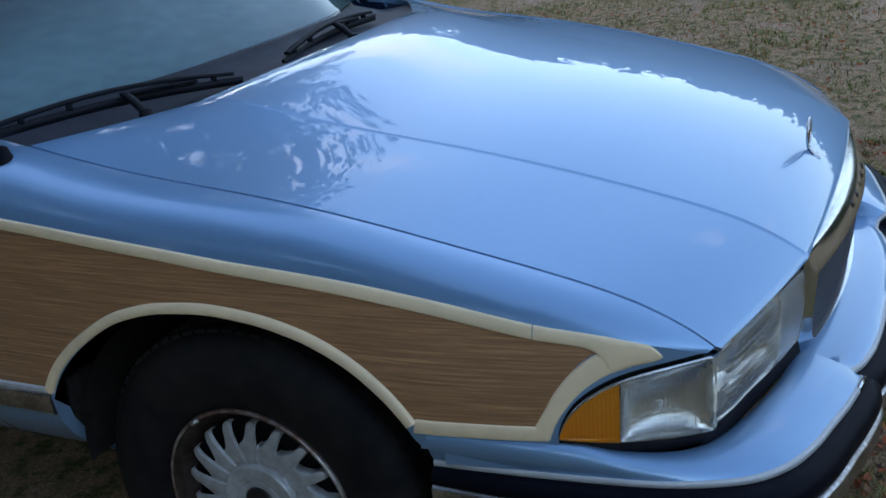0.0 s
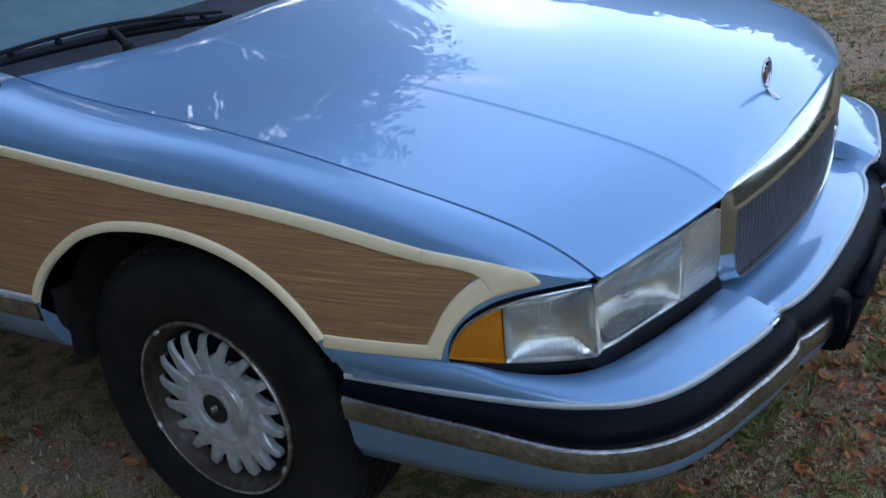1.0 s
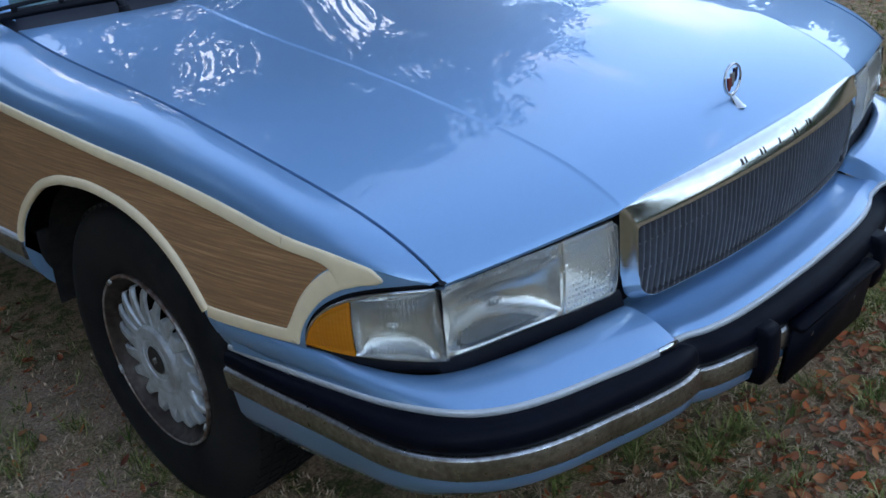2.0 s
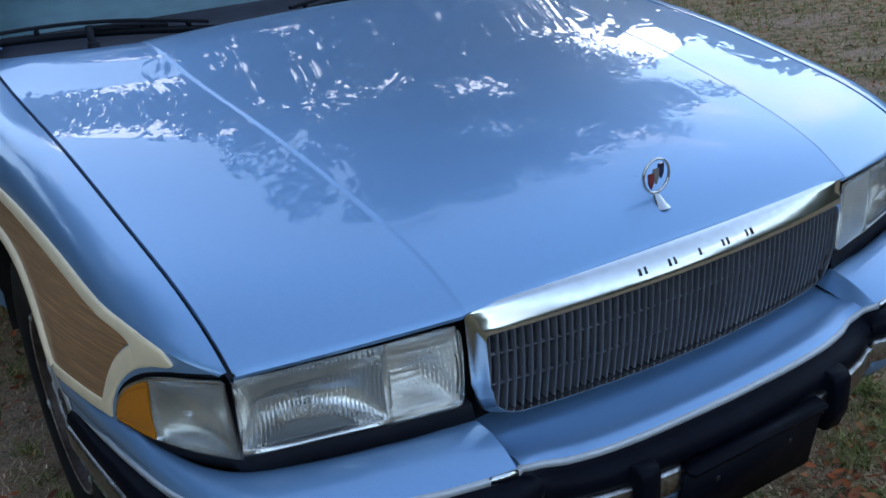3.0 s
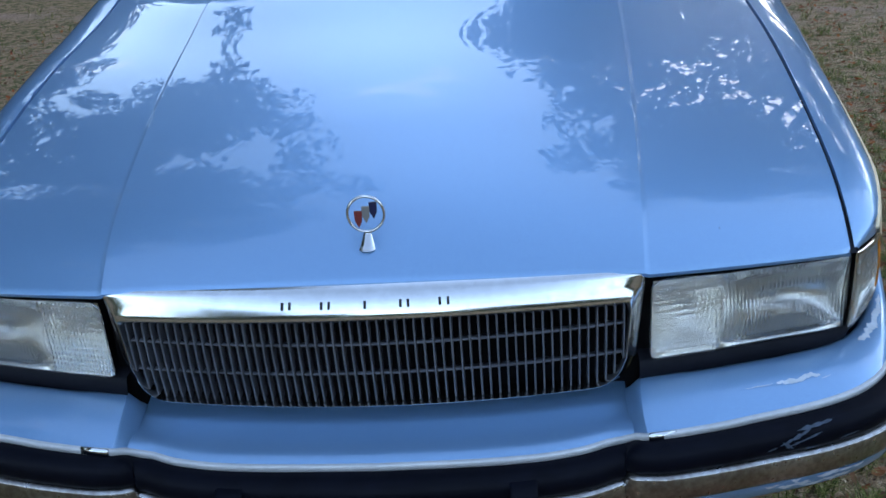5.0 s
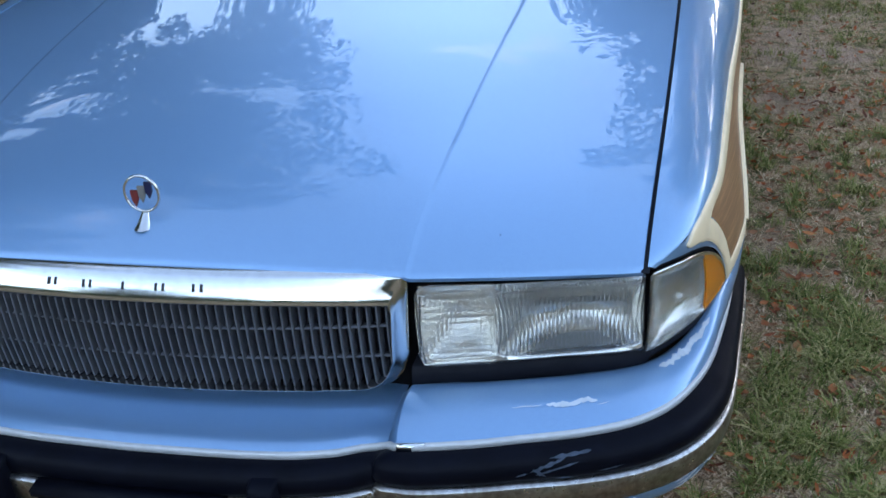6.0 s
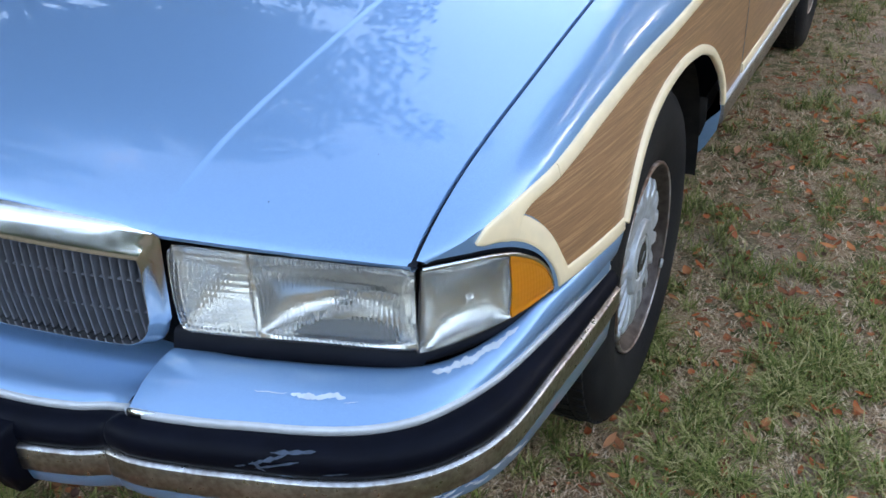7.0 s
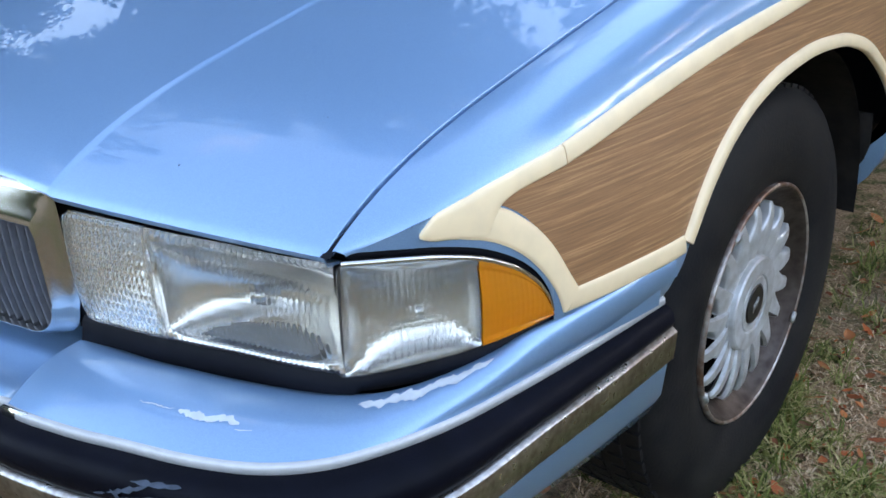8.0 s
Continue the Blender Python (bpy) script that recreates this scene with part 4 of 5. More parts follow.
    for x in (-.08, .1):
        bm = bmesh.new()
        bmesh.ops.create_cone(bm, cap_ends=True, segments=12, radius1=.006, radius2=.005, depth=.006, matrix=pose(x, -1.117, .39, 101, 0, 0))
        solid("bolt", bm, M_INK, bumper, "dark bolt head")
    # loose end of the strip and joint clips
    for x, y, z, w, yaw, tilt in ((.458, -1.0415, .5185, .045, 9, 0), (-.462, -1.0425, .5200, .05, -9, 3)):
        solid("joint_clip", box_mesh(pose(x, y, z, 0, tilt, yaw), (w, .006, .014)), M_CHROME, bumper, "bright strip joint", bevel=.0015)
    for side in (1, -1):
        a, b = strip_line(9.5), strip_line(10)
        c = (a + b) / 2 + outward(9.8) * .002
        yaw = math.degrees(math.atan2(b[1] - a[1], (b[0] - a[0]) * side))
        solid("joint_clip", box_mesh(pose(c[0] * side, c[1], c[2] - .004, 0, 0, yaw), (.055, .004, .011)), M_STRIP, bumper, "bright strip end", bevel=.001)
    # pale scrapes on the rub rail and chips along the valance
    rng = random.Random(9)

    def mark(name, s0, s1, o0, d0, d1, width, mat, label):
        verts, faces = [], []
        n = 10
        for i in range(n + 1):
            t = i / n
            s = lerp(s0, s1, t)
            o, d = out_by(s), drop_by(s)
            p, nn = strip_line(s), outward(s)
            w = width * math.sin(math.pi * (t * .9 + .05)) * (.5 + rng.random())
            for q in (-1, 1):
                down = lerp(d0, d1, t) + q * w
                k = spl((.008, .3), (.011, .66), (.015, .89), (.025, 1.05), (.036, 1.09), (.05, 1.06), (.058, 1.0))(down)
                verts.append(p + nn * (o * k * o0 + .0012) + np.array((0, 0, -down + .0012)))
        for i in range(n):
            faces.append((2 * i, 2 * i + 2, 2 * i + 3, 2 * i + 1))
        piece(name, mesh_of(name, verts, faces, mat), bumper, label)
    for s0, s1, d0, d1, w in ((2.15, 2.75, .034, .017, .003), (2.25, 2.95, .040, .024, .0022), (2.2, 2.42, .030, .044, .004), (2.5, 3.2, .016, .013, .002), (3.3, 3.7, .044, .040, .0014), (1.9, 2.1, .040, .036, .002), (2.6, 2.9, .048, .050, .0015)):
        mark("scrape", s0, s1, 1.0, d0, d1, w, M_SCUFF, "pale scrape in the rubber")
    chip_in = spl((0, .003), (.016, .005), (.034, .011), (.056, .032))
    for k in range(30):
        s0 = rng.uniform(1.9, 2.8) if k < 9 else rng.uniform(2.8, 7.0)
        o, d = out_by(s0), drop_by(s0) + .042
        base_top, tall, step = rng.uniform(.008, .028), rng.uniform(.003, .010), rng.uniform(.02, .08)
        verts, faces = [], []
        for i in range(7):
            s = s0 + i * step
            p, nn = strip_line(s), outward(s)
            top = base_top + rng.uniform(-.0015, .0015)
            for q in (0, 1):
                dn = d + top + q * rng.uniform(.5, 1) * tall * math.sin(math.pi * (i + .4) / 6.8)
                verts.append(p + nn * (o + .0012 - chip_in(dn - d)) + np.array((0, 0, -dn)))
        faces = [(2 * i, 2 * i + 2, 2 * i + 3, 2 * i + 1) for i in range(6)]
        piece("paint_chip", mesh_of("paint_chip", verts, faces, M_WEAR_GLEAM), bumper, "chipped pale paint")
    # worn patches on the painted cover; the long last one also paints in a highlight
    rng = random.Random(3)
    for s0, s1, t0, tw, name in ((2.36, 3.30, .52, .075, "wear_and_gleam"), (1.75, 2.30, .50, .012, "wear_and_gleam"), (3.30, 3.55, .58, .010, "wear_and_gleam"), (4.9, 7.2, .25, .13, "wear_and_gleam")):
        verts, faces = [], []
        n = 60
        for i in range(n + 1):
            s = lerp(s0, s1, i / n)
            env = math.sin(math.pi * i / n) ** .4
            c = t0 + .07 * noise.noise((s * 3.1, 1, 0)) + .02 * noise.noise((s * 14, 4, 0))
            for q in (-1, 1):
                t = min(max(c + q * tw * env * (.55 + .55 * noise.noise((s * 7, q * 3, 2)) + .25 * noise.noise((s * 31, q * 5, 7))), .02), .95)
                a, b = ledge_line(s), strip_line(s)
                nn = outward(s)
                p = lerp(a, b, t) + nn * (.010 * math.sin(math.pi * t) + .0006) + np.array((0, 0, .009 * math.sin(math.pi * t ** .6) + .0008))
                verts.append(p)
        for i in range(n):
            faces.append((2 * i, 2 * i + 2, 2 * i + 3, 2 * i + 1))
        piece(name, mesh_of(name, verts, faces, M_WEAR_GLEAM), bumper, "rubbed bare paint, the long patch partly a painted highlight")


# ---- wheels ----
def build_wheel(name, x, y, side):
    """Tyre, rusty steel rim and a turbine wheel cover; the outer face looks along side * x."""
    wheel = tagged(new(name), "steel wheel with a silver finned cover and worn tyre")
    wheel.parent = car
    wheel.matrix_local = pose(x * side, y, .350, 0, 0, 0 if side > 0 else 180)
    R = .366
    prof = [(.202, -.20), (.23, -.215), (.30, -.224), (.345, -.214), (R - .004, -.190), (R, -.16), (R, -.05), (R - .003, -.022), (.353, -.003), (.334, .009), (.302, .016), (.266, .017), (.242, .011), (.222, .004), (.206, -.004), (.203, -.014)]

    def loaded(verts):
        """The tyre stands flat on the ground under the car's weight."""
        return [(p[0] + max(0, -.330 - p[2]) * .25 * (1 if p[0] > -.1 else -1), p[1], max(p[2], -.353)) for p in verts]
    v, f = lathe(prof, 96)
    tyre = piece("tyre", mesh_of("tyre", loaded(v), f, M_TYRE), wheel, "dusty black tyre")
    # tread blocks on the shoulders
    verts, faces = [], []
    for row_x, half in ((-.028, .012), (-.062, .013), (-.105, .015), (-.150, .013), (-.184, .012)):
        for k in range(72):
            w0, w1 = 2 * math.pi * (k + .12) / 72, 2 * math.pi * (k + .88) / 72
            b = len(verts)
            lift = .004 if abs(row_x + .105) < .06 else .001
            for r in (R - .006, R + lift):
                for w in (w0, w1):
                    for xx in (row_x - half, row_x + half):
                        verts.append((xx, r * math.cos(w), r * math.sin(w)))
            faces += [(b + 4, b + 5, b + 7, b + 6), (b, b + 1, b + 5, b + 4), (b + 2, b + 6, b + 7, b + 3), (b, b + 4, b + 6, b + 2), (b + 1, b + 3, b + 7, b + 5)]
    me = mesh_of("tread", loaded(verts), faces, M_TYRE, False)
    piece("tread", me, wheel, "ribbed tread")
    prof = [(.208, -.012), (.2085, .0), (.206, .005), (.201, .005), (.198, -.002), (.193, -.014), (.186, -.022), (.178, -.034), (.165, -.055), (.10, -.06), (.0005, -.06)]
    v, f = lathe(prof, 80)
    rim = piece("rim", mesh_of("rim", v, f, M_RIM), wheel, "rusty steel rim with a bright lip")
    for a in (125, 205, 330):
        w = radians(a)
        solid("wheel_weight", box_mesh(pose(.006, .203 * math.cos(w), .203 * math.sin(w), a, 0, 0), (.008, .010, .022)), M_COVER, wheel, "lead balance weight", bevel=.002)
    v, f = lathe([(.2095, -.002), (.2095, .004), (.2065, .0075), (.203, .0065), (.2015, .002)], 80)
    piece("rim_lip", mesh_of("rim_lip", v, f, M_LIP), rim, "worn rusty lip")
    # dished cover: scalloped panels with a hole at each outer end, and raised ribs between them
    v, f = lathe([(.088, -.020), (.0845, .002), (.0825, .003), (.0815, .0105), (.079, .0130), (.06, .0135), (.052, .0125), (.0505, .009), (.0485, .009), (.047, .012), (.036, .012), (.034, .006), (.0005, .006)], 80)
    sunk = pose(-.013, 0, 0)
    piece("wheel_cover", crisp(mesh_of("wheel_cover", v, f, M_COVER), 28), wheel, "silver plastic wheel cover").matrix_local = sunk
    # black disc that paints the shade seen through the holes
    v, f = lathe([(.172, -.034), (.10, -.040), (.0005, -.040)], 48)
    piece("shade_disc", mesh_of("shade_disc", v, f, M_DARK), wheel, "black disc painting in the shade between the ribs")
    n = 18
    crown = spl((.080, .002), (.10, .006), (.125, .008), (.15, .007), (.168, .003))
    # one turbine blade: a dished panel that ends in a notch and climbs to a flat rib, with a sharp drop after it
    across = [0, .03, .07, .12, .18, .25, .32, .39, .46, .52, .57, .61, .65, .69, .73, .78, .84, .90, .95, .985, 1.0]

    def ease(t):
        t = min(max(t, 0), 1)
        return t * t * (3 - 2 * t)
    grid = []
    for t in (0, .1, .25, .4, .55, .7, .82, .91, .96, 1, 1.0001):
        row = []
        for a in across:
            inner = .163 - .008 * math.sin(math.pi * min(1, a / .62)) ** .6
            r = lerp(.080, lerp(inner, .174, ease((a - .58) / .10)) - .004 * max(0, (abs(a - .84) - .08) / .08), min(t, 1))
            rise = -.0065 * (1 - ease((a + .05) / .80)) * (.45 + .55 * t)
            drop_off = -.0070 * ease((a - .97) / .03)
            x = crown(min(r, .168)) + rise + drop_off - .004 * max(0, (min(t, 1) - .9) / .1) ** 2 - (.014 if t > 1 else 0)
            w = 2 * math.pi * (a - .84) / n
            row.append((x, r * math.sin(w), r * math.cos(w)))
        grid.append(row)
    nc = len(across)
    faces = [(i * nc + j, i * nc + j + 1, (i + 1) * nc + j + 1, (i + 1) * nc + j) for i in range(len(grid) - 1) for j in range(nc - 1)]
    blade_mesh = mesh_of("blade", [p for r in grid for p in r], faces, M_COVER)
    crisp(blade_mesh, 40)
    for k in range(n):
        piece("blade", blade_mesh, wheel).matrix_local = pose(-.013, 0, 0, 360 * k / n, 0, 0)
    v, f = lathe([(.034, .005), (.034, .011), (.031, .0135), (.028, .013), (.0005, .0145)], 40)
    cap = piece("centre_cap", mesh_of("centre_cap", v, f, M_INK), wheel, "black centre cap with a grey mark")
    cap.matrix_local = sunk
    for k in (-1, 0, 1):
        solid("mark", box_mesh(pose(.0015, k * .007, k * .004, 0, 0, 0), (.002, .005, .016)), M_WHITE, wheel, bevel=.0006)
    return wheel


def build_wheel_wells():
    for y, names in ((0, "wheel_well"), (2.944, "wheel_well")):
        for side in (1, -1):
            g = []
            for i in range(25):
                a = lerp(-.05, math.pi + .05, i / 24)
                g.append([(x, y - .01 + .412 * math.cos(a), .40 + .385 * math.sin(a)) for x in (.935, .90, .80, .62, .45)])
            rows(names, g, M_LINER, car, "muddy black wheel well liner", side)
            bm = bmesh.new()
            bmesh.ops.create_cone(bm, cap_ends=True, segments=32, radius1=.43, radius2=.43, depth=.01, matrix=pose(.5 * side, y, .42, 0, 90, 0))
            solid("wheel_well", bm, M_LINER, car)
    # plain slab added under the body to keep light out
    solid("underbody", box_mesh(pose(0, 1.75, .36), (1.5, 5.1, .16)), M_DARK, car, "dark underbody slab, added to block light", bevel=.02)
    for side in (1, -1):
        solid("inner_fender", box_mesh(pose(.62 * side, -.62, .56), (.36, .36, .18)), M_DARK, car, "dark inner fender", bevel=.03)


# ---- rest of the car behind the front fenders ----
def build_flanks(side):
    body = car
    doors = ((.622, 1.60), (1.606, 2.50), (2.506, 4.36))
    for k, (y0, y1) in enumerate(doors):
        name = "rear_quarter" if k == 2 else "door"
        ys = spaced(y0, y1, 60)
        skin, wood = [], []
        for y in ys:
            low = .27
            if k == 2 and abs(y - 2.944) < .415:
                low = max(rear_arch(y), .28)
            skin.append([flank(y, lerp(belt_z(y) + .018, low, i / 14)) for i in range(15)])
            wl_ = .60 if low < .5 else max(low + .02, .60)
            wood.append([flank(y, lerp(belt_z(y) - .02, wl_, i / 8), .0012) for i in range(9)])
        panel = rows(name, skin, M_PAINT, body, "", side)
        rows("wood_panel", wood, M_WOOD, panel, "brown wood-grain vinyl panel", side)
        band("moulding", [(y, belt_z(y)) for y in ys], [(y, belt_z(y) - .027) for y in ys], M_CREAM, panel, "cream moulding", side)
        if k < 2:
            band("moulding", [(y, .602) for y in ys], [(y, .575) for y in ys], M_CREAM, panel, "cream moulding", side)
            solid("door_handle", box_mesh(Matrix.Translation(Vector((flank(y1 - .14, .90, .008)[0] * side, y1 - .14, .90))), (.02, .13, .022)), M_CHROME, panel, "chrome pull handle", bevel=.006)
    # lower strips behind the arch
    ys = spaced(.418, 2.52, 60)
    band("sill_strip", [(y, .578) for y in ys], [(y, .566) for y in ys], M_STRIP, body, "thin bright strip", side, out=.008)
    band("sill_moulding", [(y, .564) for y in ys], [(y, .515) for y in ys], M_OLDCHROME, body, "dull chrome sill moulding", side, out=.007)
    # mud flap behind the arch
    g = [[flank(.400 + .012 * t, lerp(.58, .455, t), -.03 - .05 * k) for t in (0, .25, .5, .75, 1)] for k in (0, 1, 2, 3)]
    rows("splash_guard", g, M_LINER, body, "muddy splash guard", side, thick=.012)


def build_greenhouse():
    base = spl((0, .44, 1.062), (.3, .46, 1.060), (.55, .53, 1.054), (.72, .62, 1.046), (.80, .70, 1.04))
    top = spl((0, 1.10, 1.462), (.3, 1.11, 1.458), (.5, 1.14, 1.448), (.62, 1.19, 1.43), (.66, 1.22, 1.42))
    g = []
    for u in spaced(-1, 1, 41):
        a, s = abs(u), (1 if u >= 0 else -1)
        xb, xt = a * .785, a * .655
        pb, pt = base(xb), top(xt)
        r = []
        for i in range(17):
            t = i / 16
            r.append((s * lerp(xb, xt, t), lerp(pb[0], pt[0], t) - .035 * math.sin(math.pi * t), lerp(pb[1], pt[1], t) + .028 * math.sin(math.pi * t)))
        g.append(r)
    shield = rows("windshield", g[::-1], M_GLASS, car, "greenish tinted windshield reflecting the sky")
    shield.visible_shadow = False
    # cowl: dark well between hood and glass
    g = []
    for u in spaced(-1, 1, 41):
        a, s = abs(u), (1 if u >= 0 else -1)
        h = hood_point(s * min(a, 1), 1)
        b = base(a * .785)
        x = s * a
        g.append([(h[0], h[1] - .005, h[2] - .018), (lerp(h[0], s * a * .785, .4), lerp(h[1], b[0], .4), h[2] - .030), (s * a * .785, b[0] - .012, b[1] - .018), (s * a * .785, b[0] + .004, b[1] + .004)])
    rows("cowl", g, M_COWL, car, "dark cowl panel under the wipers")
    # dash and floor behind the glass
    g = []
    for x in spaced(-.72, .72, 13):
        y0 = base(abs(x))[0]
        g.append([(x, y0 + .015, .995), (x, y0 + .35, 1.015), (x, 1.22, 1.02), (x, 1.27, .97), (x, 1.27, .55)])
    rows("dashboard", g, M_DASH, car, "blue-grey vinyl dashboard")
    rows("cabin_floor", [[(x, y, .5) for y in (.6, 4.2)] for x in (-.9, .9)], M_DARK, car)
    for x in (-.38, .38):
        seat = solid("front_seat", box_mesh(pose(x, 1.72, .80, 12, 0, 0), (.56, .16, .62)), M_DASH, car, "blue-grey bench seat back", bevel=.05)
    # roof, pillars and side glass
    g = []
    for y in spaced(1.10, 4.25, 25):
        k = math.sin(math.pi * min(max((y - 1.1) / 3.1, 0), 1)) ** .5
        drop = max(0, (1.4 - y)) * .06
        r = []
        for u in spaced(-1, 1, 21):
            r.append((u * .655, y + (.12 * u ** 2 if y < 1.15 else 0), 1.455 + .045 * (1 - u ** 4) + .03 * k - .03 * abs(u) ** 3))
        g.append(r)
    rows("roof", g, M_PAINT, car, "pale blue roof", thick=.02)
    for side in (1, -1):
        g = []
        for y in spaced(.72, 4.25, 40):
            low = np.array((belt_x(y) - .035, y, belt_z(y) + .02))
            f = min(max((y - .72) / .55, 0), 1)
            zt = lerp(1.03, 1.44, f)
            up = np.array((lerp(.79, .66, f), y + .04, max(zt, low[2] + .002)))
            g.append([lerp(low, up, i / 8) + np.array((.02 * math.sin(math.pi * i / 8), 0, 0)) for i in range(9)])
        glass = rows("side_glass", g, M_TINT, car, "dark tinted side window", side)
        glass.visible_shadow = False
        g = []
        for i in range(15):
            t = i / 14
            xb, xt = .80, .665
            y = lerp(.64, 1.22, t) - .03 * math.sin(math.pi * t)
            z = lerp(1.03, 1.43, t) + .03 * math.sin(math.pi * t)
            x = lerp(xb, xt, t)
            g.append([(x - .03, y - .03, z - .005), (x - .012, y - .012, z + .008), (x + .012, y + .02, z), (x + .02, y + .05, z - .015)])
        rows("front_pillar", g, M_PAINT, car, "pale blue windshield pillar", side)
        for y in (1.62, 2.50, 4.16):
            g = []
            for i in range(9):
                t = i / 8
                low = np.array((belt_x(y) - .033, y, belt_z(y) + .01))
                up = np.array((.665, y + .04, 1.45))
                p = lerp(low, up, t) + np.array((.02 * math.sin(math.pi * t) + .004, 0, 0))
                g.append([p + np.array((-.02, -.04, 0)), p + np.array((0, -.038, 0)), p + np.array((0, .038, 0)), p + np.array((-.02, .04, 0))])
            rows("pillar", g, M_PAINT if y > 4 else M_RUBBER, car, "", side)
        # ledge between belt and glass
        g = [[np.array((belt_x(y), y, belt_z(y) + .016)), np.array((belt_x(y) - .02, y, belt_z(y) + .026)), np.array((belt_x(y) - .045, y, belt_z(y) + .02))] for y in spaced(.622, 4.3, 40)]
        rows("window_ledge", g, M_PAINT, car, "", side)
        g = []
        for y in spaced(.47, .86, 12):
            a = np.array((gap_x(min(y, .62)) + (.0 if y < .62 else .0), y, gap_z(min(y, .62)) + .0))
            b = np.array((belt_x(y), y, belt_z(y) + .012))
            g.append([a + np.array((-.06, 0, .004)), a, lerp(a, b, .5) + np.array((.014, 0, .014)), b])
        rows("cowl_corner", g[4:], M_PAINT, car, "", side)
    g = [[(x, lerp(4.36, 4.24, max(0, (z - .95) / .5)), z) for z in (.35, .6, .95, 1.2, 1.44, 1.475)] for x in spaced(-.915, .915, 9)]
    g = [[(p[0] * (1 if p[2] < 1 else lerp(1, .72, (p[2] - .95) / .5)), p[1], p[2]) for p in r] for r in g]
    tail = rows("tailgate", g, M_PAINT, car, "pale blue tailgate", thick=.03)
    rows("rear_glass", [[(u * lerp(.78, .66, (z - 1.0) / .38), lerp(4.375, 4.275, (z - 1.0) / .38), z) for z in (1.0, 1.1, 1.25, 1.38)] for u in spaced(-1, 1, 9)], M_TINT, tail, "dark rear window")


def build_wipers():
    """Two black wiper arms with blades lying at the foot of the windshield."""
    for a, b, piv in (((-.88, .515, 1.064), (-.30, .335, 1.036), (-.605, .365, 1.036)), ((-.13, .330, 1.036), (.45, .385, 1.042), (.17, .300, 1.034))):
        wiper = tagged(new("wiper"), "black windshield wiper")
        wiper.parent = car
        a, b, piv = Vector(a), Vector(b), Vector(piv)

        def on_blade(t, lift=0.0, back=0.0):
            return a.lerp(b, t) + Vector((0, back + .012 * math.sin(math.pi * t), lift + .010 * math.sin(math.pi * t)))
        elbow = piv + Vector((.012, .060, .036))
        sec = ((-.009, -.005), (.009, -.005), (.007, .005), (-.007, .005))
        sweep("arm", [piv, piv + Vector((.004, .028, .022)), elbow], sec, M_SEAL, wiper, "black steel arm")
        thin = ((-.005, -.004), (.005, -.004), (.005, .004), (-.005, .004))
        sweep("arm_rod", [elbow + Vector((-.01, 0, 0)), elbow.lerp(on_blade(.72, .012, -.01), .5), on_blade(.80, .010, -.004)], thin, M_SEAL, wiper, "black rod")
        sweep("blade", [on_blade(t) for t in spaced(0, 1, 16)], ((-.003, -.014), (.003, -.014), (.005, .004), (-.005, .004)), M_SEAL, wiper, "rubber blade")
        sweep("blade_frame", [on_blade(t, .012 + .010 * math.sin(math.pi * t)) for t in spaced(.04, .96, 14)], ((-.007, -.004), (.007, -.004), (.006, .004), (-.006, .004)), M_SEAL, wiper, "black blade frame")
        for t in (.12, .30, .7, .88):
            solid("blade_claw", box_mesh(Matrix.Translation(on_blade(t, .008)), (.012, .014, .018)), M_SEAL, wiper, bevel=.003)
        bm = bmesh.new()
        bmesh.ops.create_cone(bm, cap_ends=True, segments=20, radius1=.017, radius2=.014, depth=.034, matrix=Matrix.Translation(piv - Vector((0, 0, .008))))
        solid("pivot", bm, M_SEAL, wiper, "black pivot cap")


def build_mirrors():
    for side in (1, -1):
        g = []
        c = np.array((1.03 * side, .86, 1.075))
        for i in range(9):
            t = i / 8
            r = math.sin(math.pi * min(max(t * .5 + .0, 0), .5)) if t < 1 else 1
            g.append([c + np.array((.095 * r * math.copysign(abs(math.cos(a)) ** .6, math.cos(a)), -.075 + .10 * t, .058 * r * math.copysign(abs(math.sin(a)) ** .6, math.sin(a)))) for a in np.linspace(0, 2 * math.pi, 25)[:-1]])
        mirror = rows("door_mirror", g, M_PAINT, car, "pale blue door mirror on a black foot", closed=True)
        solid("mirror_glass", box_mesh(pose(*c + np.array((0, .02, 0))), (.17, .006, .10)), M_CHROME, mirror, "mirror glass", bevel=.002)
        solid("mirror_foot", box_mesh(pose(.95 * side, .86, 1.03, 0, 25 * side, 0), (.12, .05, .035)), M_RUBBER, mirror, "black mirror foot", bevel=.01)
    ant = tagged(new("antenna"), "black antenna base with thin steel mast")
    ant.parent = car
    v, f = lathe([(.026, 0), (.025, .008), (.017, .018), (.013, .032), (.006, .036), (.0005, .037)], 24)
    ob = piece("antenna_base", mesh_of("antenna_base", v, f, M_RUBBER), ant, "black rubber base")
    ob.matrix_local = pose(-.885, .485, 1.008, 0, -90, 0)


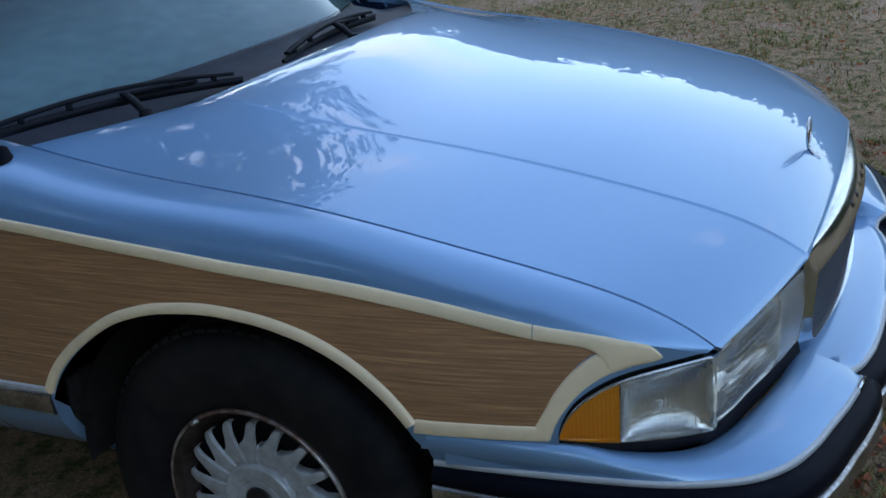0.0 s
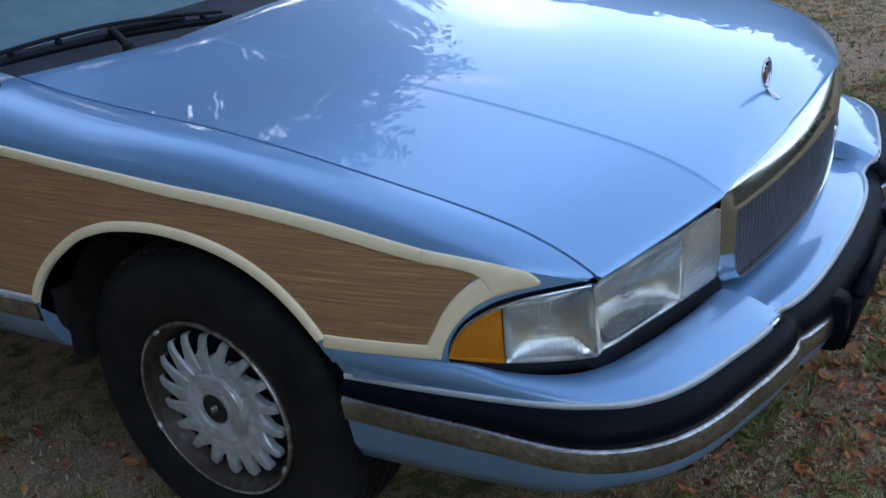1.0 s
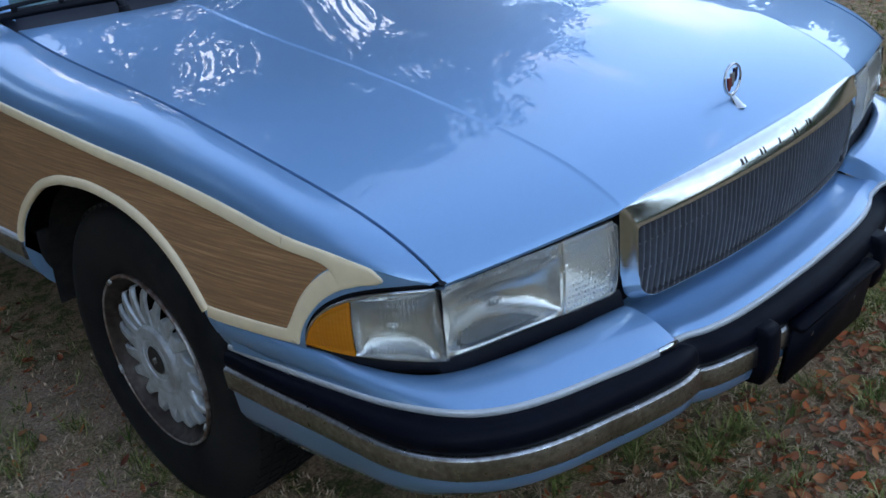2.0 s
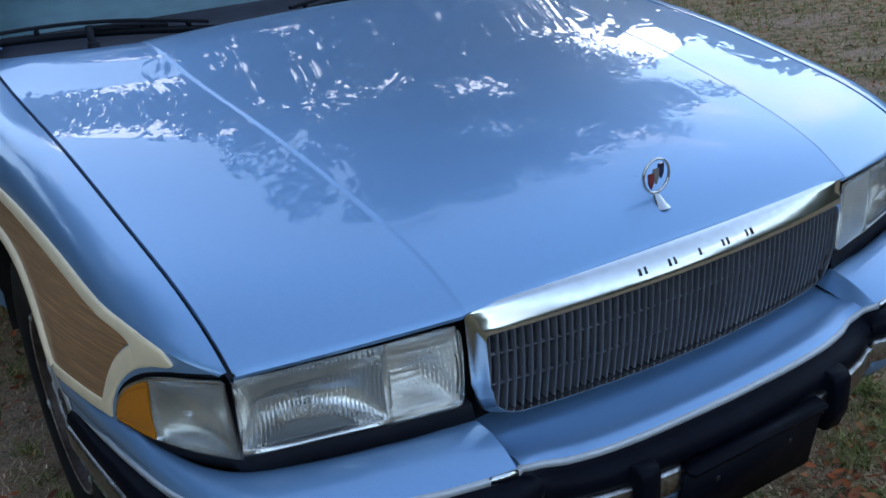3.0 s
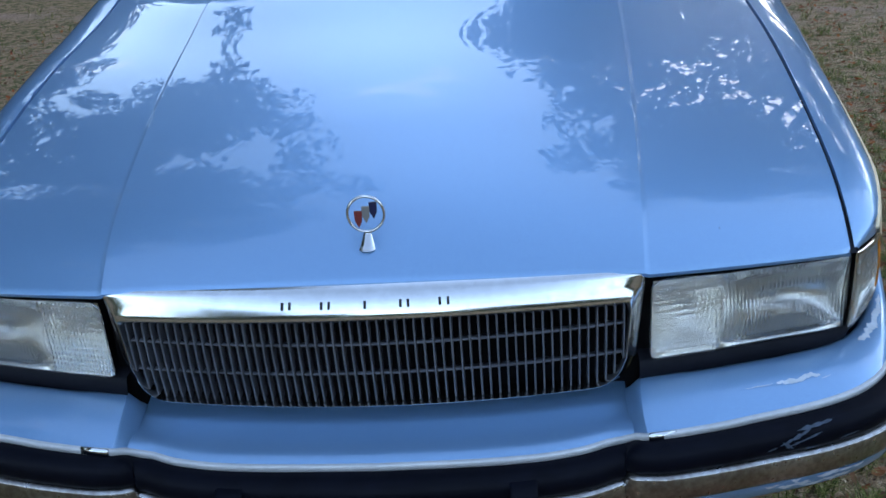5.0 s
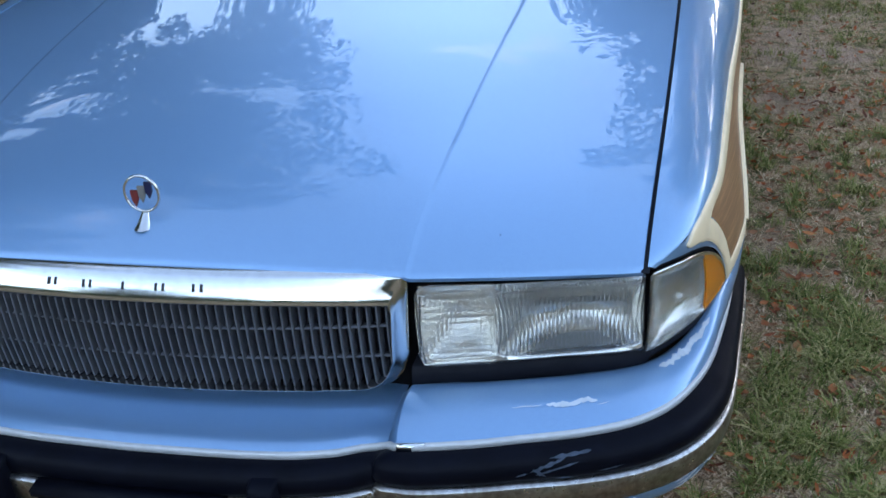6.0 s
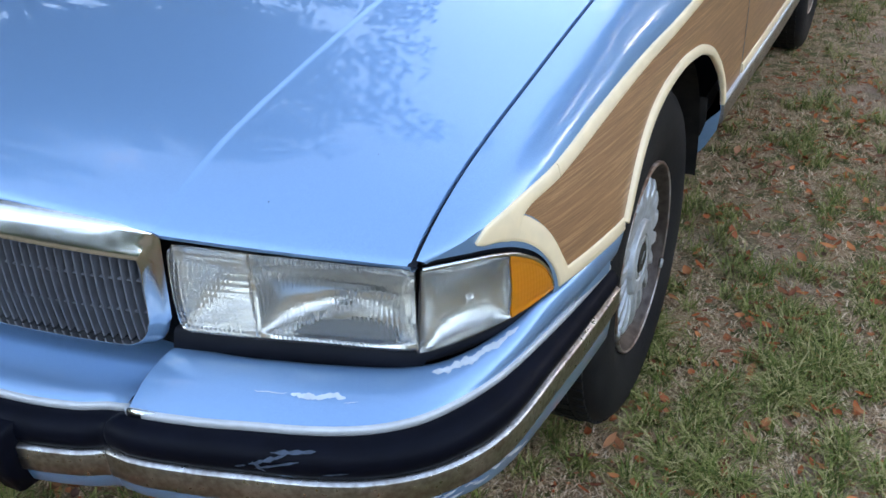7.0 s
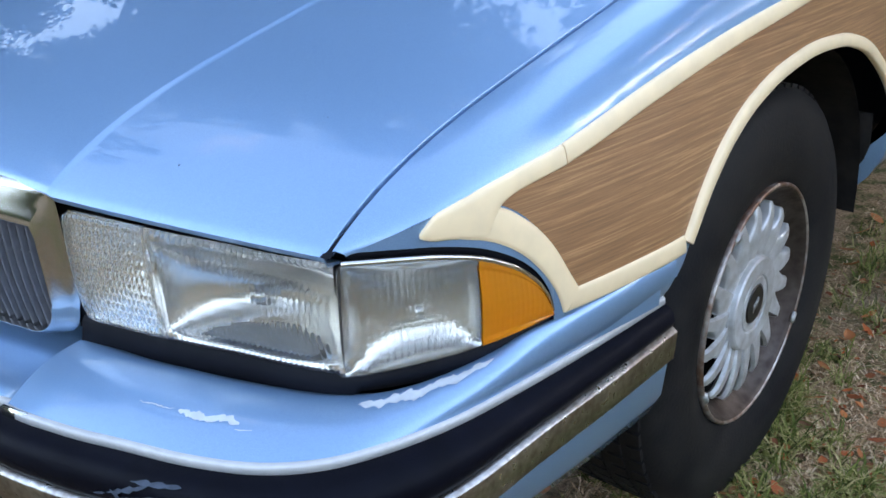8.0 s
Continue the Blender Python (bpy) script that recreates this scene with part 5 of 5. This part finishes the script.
# ---- trees ----
def tree_meshes(seed, height, spread):
    rng = random.Random(seed)
    tv, tf = [], []

    def limb(a, b, r0, r1, n=8):
        d = (b - a)
        q = d.to_track_quat("Z", "Y").to_matrix()
        base = len(tv)
        segs = 5
        bend = Vector((rng.uniform(-1, 1), rng.uniform(-1, 1), 0)) * d.length * .07
        for i in range(segs + 1):
            t = i / segs
            c = a + d * t + bend * math.sin(math.pi * t)
            r = lerp(r0, r1, t)
            for j in range(n):
                w = 2 * math.pi * j / n
                tv.append(c + q @ Vector((r * math.cos(w), r * math.sin(w), 0)))
        for i in range(segs):
            for j in range(n):
                k = (j + 1) % n
                tf.append((base + i * n + j, base + i * n + k, base + (i + 1) * n + k, base + (i + 1) * n + j))
    trunk_top = Vector((rng.uniform(-.3, .3), rng.uniform(-.3, .3), height * .45))
    limb(Vector((0, 0, -.2)), trunk_top, height * .030, height * .018, 12)
    tips = []
    for k in range(18):
        a = 2 * math.pi * k / 5.4 + rng.uniform(-.3, .3)
        f = .95 * math.sqrt(rng.random())
        reach = spread * f
        start = trunk_top * rng.uniform(.5, 1.0)
        end = Vector((reach * math.cos(a), reach * math.sin(a), height * lerp(.93, .48, f ** 2) * rng.uniform(.72, 1.0)))
        limb(start, end, height * .010, height * .003, 6)
        for _ in range(3):
            e2 = end + Vector((rng.uniform(-1, 1), rng.uniform(-1, 1), rng.uniform(-.3, .7))) * spread * .3
            limb(start.lerp(end, rng.uniform(.4, .9)), e2, height * .004, height * .0015, 5)
            tips.append(e2)
        tips.append(end)
    tips.append(trunk_top + Vector((0, 0, height * .42)))
    lv, lf = [], []
    for tip in tips:
        for _ in range(7):
            c = tip + Vector((rng.gauss(0, 1), rng.gauss(0, 1), rng.gauss(0, .7))) * spread * .13
            size = spread * rng.uniform(.07, .16)
            for _ in range(135):
                p = c + Vector((rng.gauss(0, 1), rng.gauss(0, 1), rng.gauss(0, 1))).normalized() * size * rng.random() ** .4
                s = rng.uniform(.045, .11)
                e = Euler((rng.uniform(-1.2, 1.2), rng.uniform(-1.2, 1.2), rng.uniform(0, 6.3))).to_matrix()
                b = len(lv)
                for x, y in ((-1, 0), (0, -.5), (1, 0), (0, .5)):
                    lv.append(p + e @ Vector((x * s, y * s, 0)))
                lf.append((b, b + 1, b + 2, b + 3))
    return mesh_of("trunk", tv, tf, M_BARK), mesh_of("crown", lv, lf, M_CROWN, False)


def build_trees():
    kinds = [tree_meshes(21, 10, 4), tree_meshes(35, 10, 4), tree_meshes(50, 10, 4)]
    for k, x, y, turn, scale, tall in TREES:
        tree = tagged(new("tree"), "broad leafy oak at the edge of the lawn, one added for shade", "tree", "trees round the lawn")
        tree.matrix_world = pose(x, y, 0, 0, 0, turn) @ Matrix.Diagonal((scale, scale, tall, 1))
        piece("trunk", kinds[k][0], tree, "rough grey-brown trunk")
        piece("crown", kinds[k][1], tree, "dark green leafy crown")


def build_woods():
    """A closed belt of distant woods round the field, all in small leaf clumps."""
    rng = np.random.default_rng(8)
    verts, faces = [], []
    for k in range(54000):
        a = rng.uniform(0, 2 * math.pi)
        edge = 11.8 + 1.5 * noise.noise((math.cos(a) * 5, math.sin(a) * 5, 1)) + .9 * noise.noise((math.cos(a) * 19, math.sin(a) * 19, 6))
        edge *= 1 - .42 * min(1, max(0, .55 - math.cos(a)))
        r = rng.uniform(36, 48)
        z = edge * rng.uniform(0, 1) ** 1.1
        c = Vector((r * math.sin(a), r * math.cos(a), z))
        e = Euler((rng.uniform(-1.3, 1.3), rng.uniform(-1.3, 1.3), rng.uniform(0, 6.3))).to_matrix()
        s = rng.uniform(.45, 1.05)
        b = len(verts)
        for x, y in ((-1, 0), (-.2, -.55), (1, 0), (.1, .5)):
            verts.append(c + e @ Vector((x * s, y * s, 0)))
        faces.append((b, b + 1, b + 2, b + 3))
    ob = new("far_woods", mesh_of("far_woods", verts, faces, M_CROWN, False))
    tagged(ob, "distant belt of dark green woods", "woods", kind="stuff")


# kind of tree, x, y, turn, spread, height
# the oak at (-10.5, -2.0) is unseen, added to shade the left side
TREES = [(0, 5.7, 8.1, 10, 1.10, 1.33), (1, -7.5, 4.3, 80, 1.14, 1.34), (0, -12.5, 6.5, 140, 1.3, .85), (2, -9.5, 11.0, 310, 1.1, .72), (2, .9, 18.6, 200, .55, 1.2), (2, -5.0, 17.5, 40, .7, 1.0), (2, -10.5, -2.0, 15, 1.1, 1.15),
         (0, -7.2, -16, 250, 1.1, .85), (1, 5.6, -17.5, 60, 1.0, .62), (2, 15, -13, 33, .9, .52)]


build_ground()
build_hood()
for s in (1, -1):
    f_ = build_fender(s)
    build_fender_trim(s, f_)
    build_lamps(s)
build_grille()
build_bumper()
for yy in (0, 2.944):
    for s in (1, -1):
        build_wheel("wheel", .915, yy, s)
build_wheel_wells()
for s in (1, -1):
    build_flanks(s)
build_greenhouse()
build_wipers()
build_mirrors()
build_ornament()
build_trees()
build_woods()
build_litter()
build_grass()
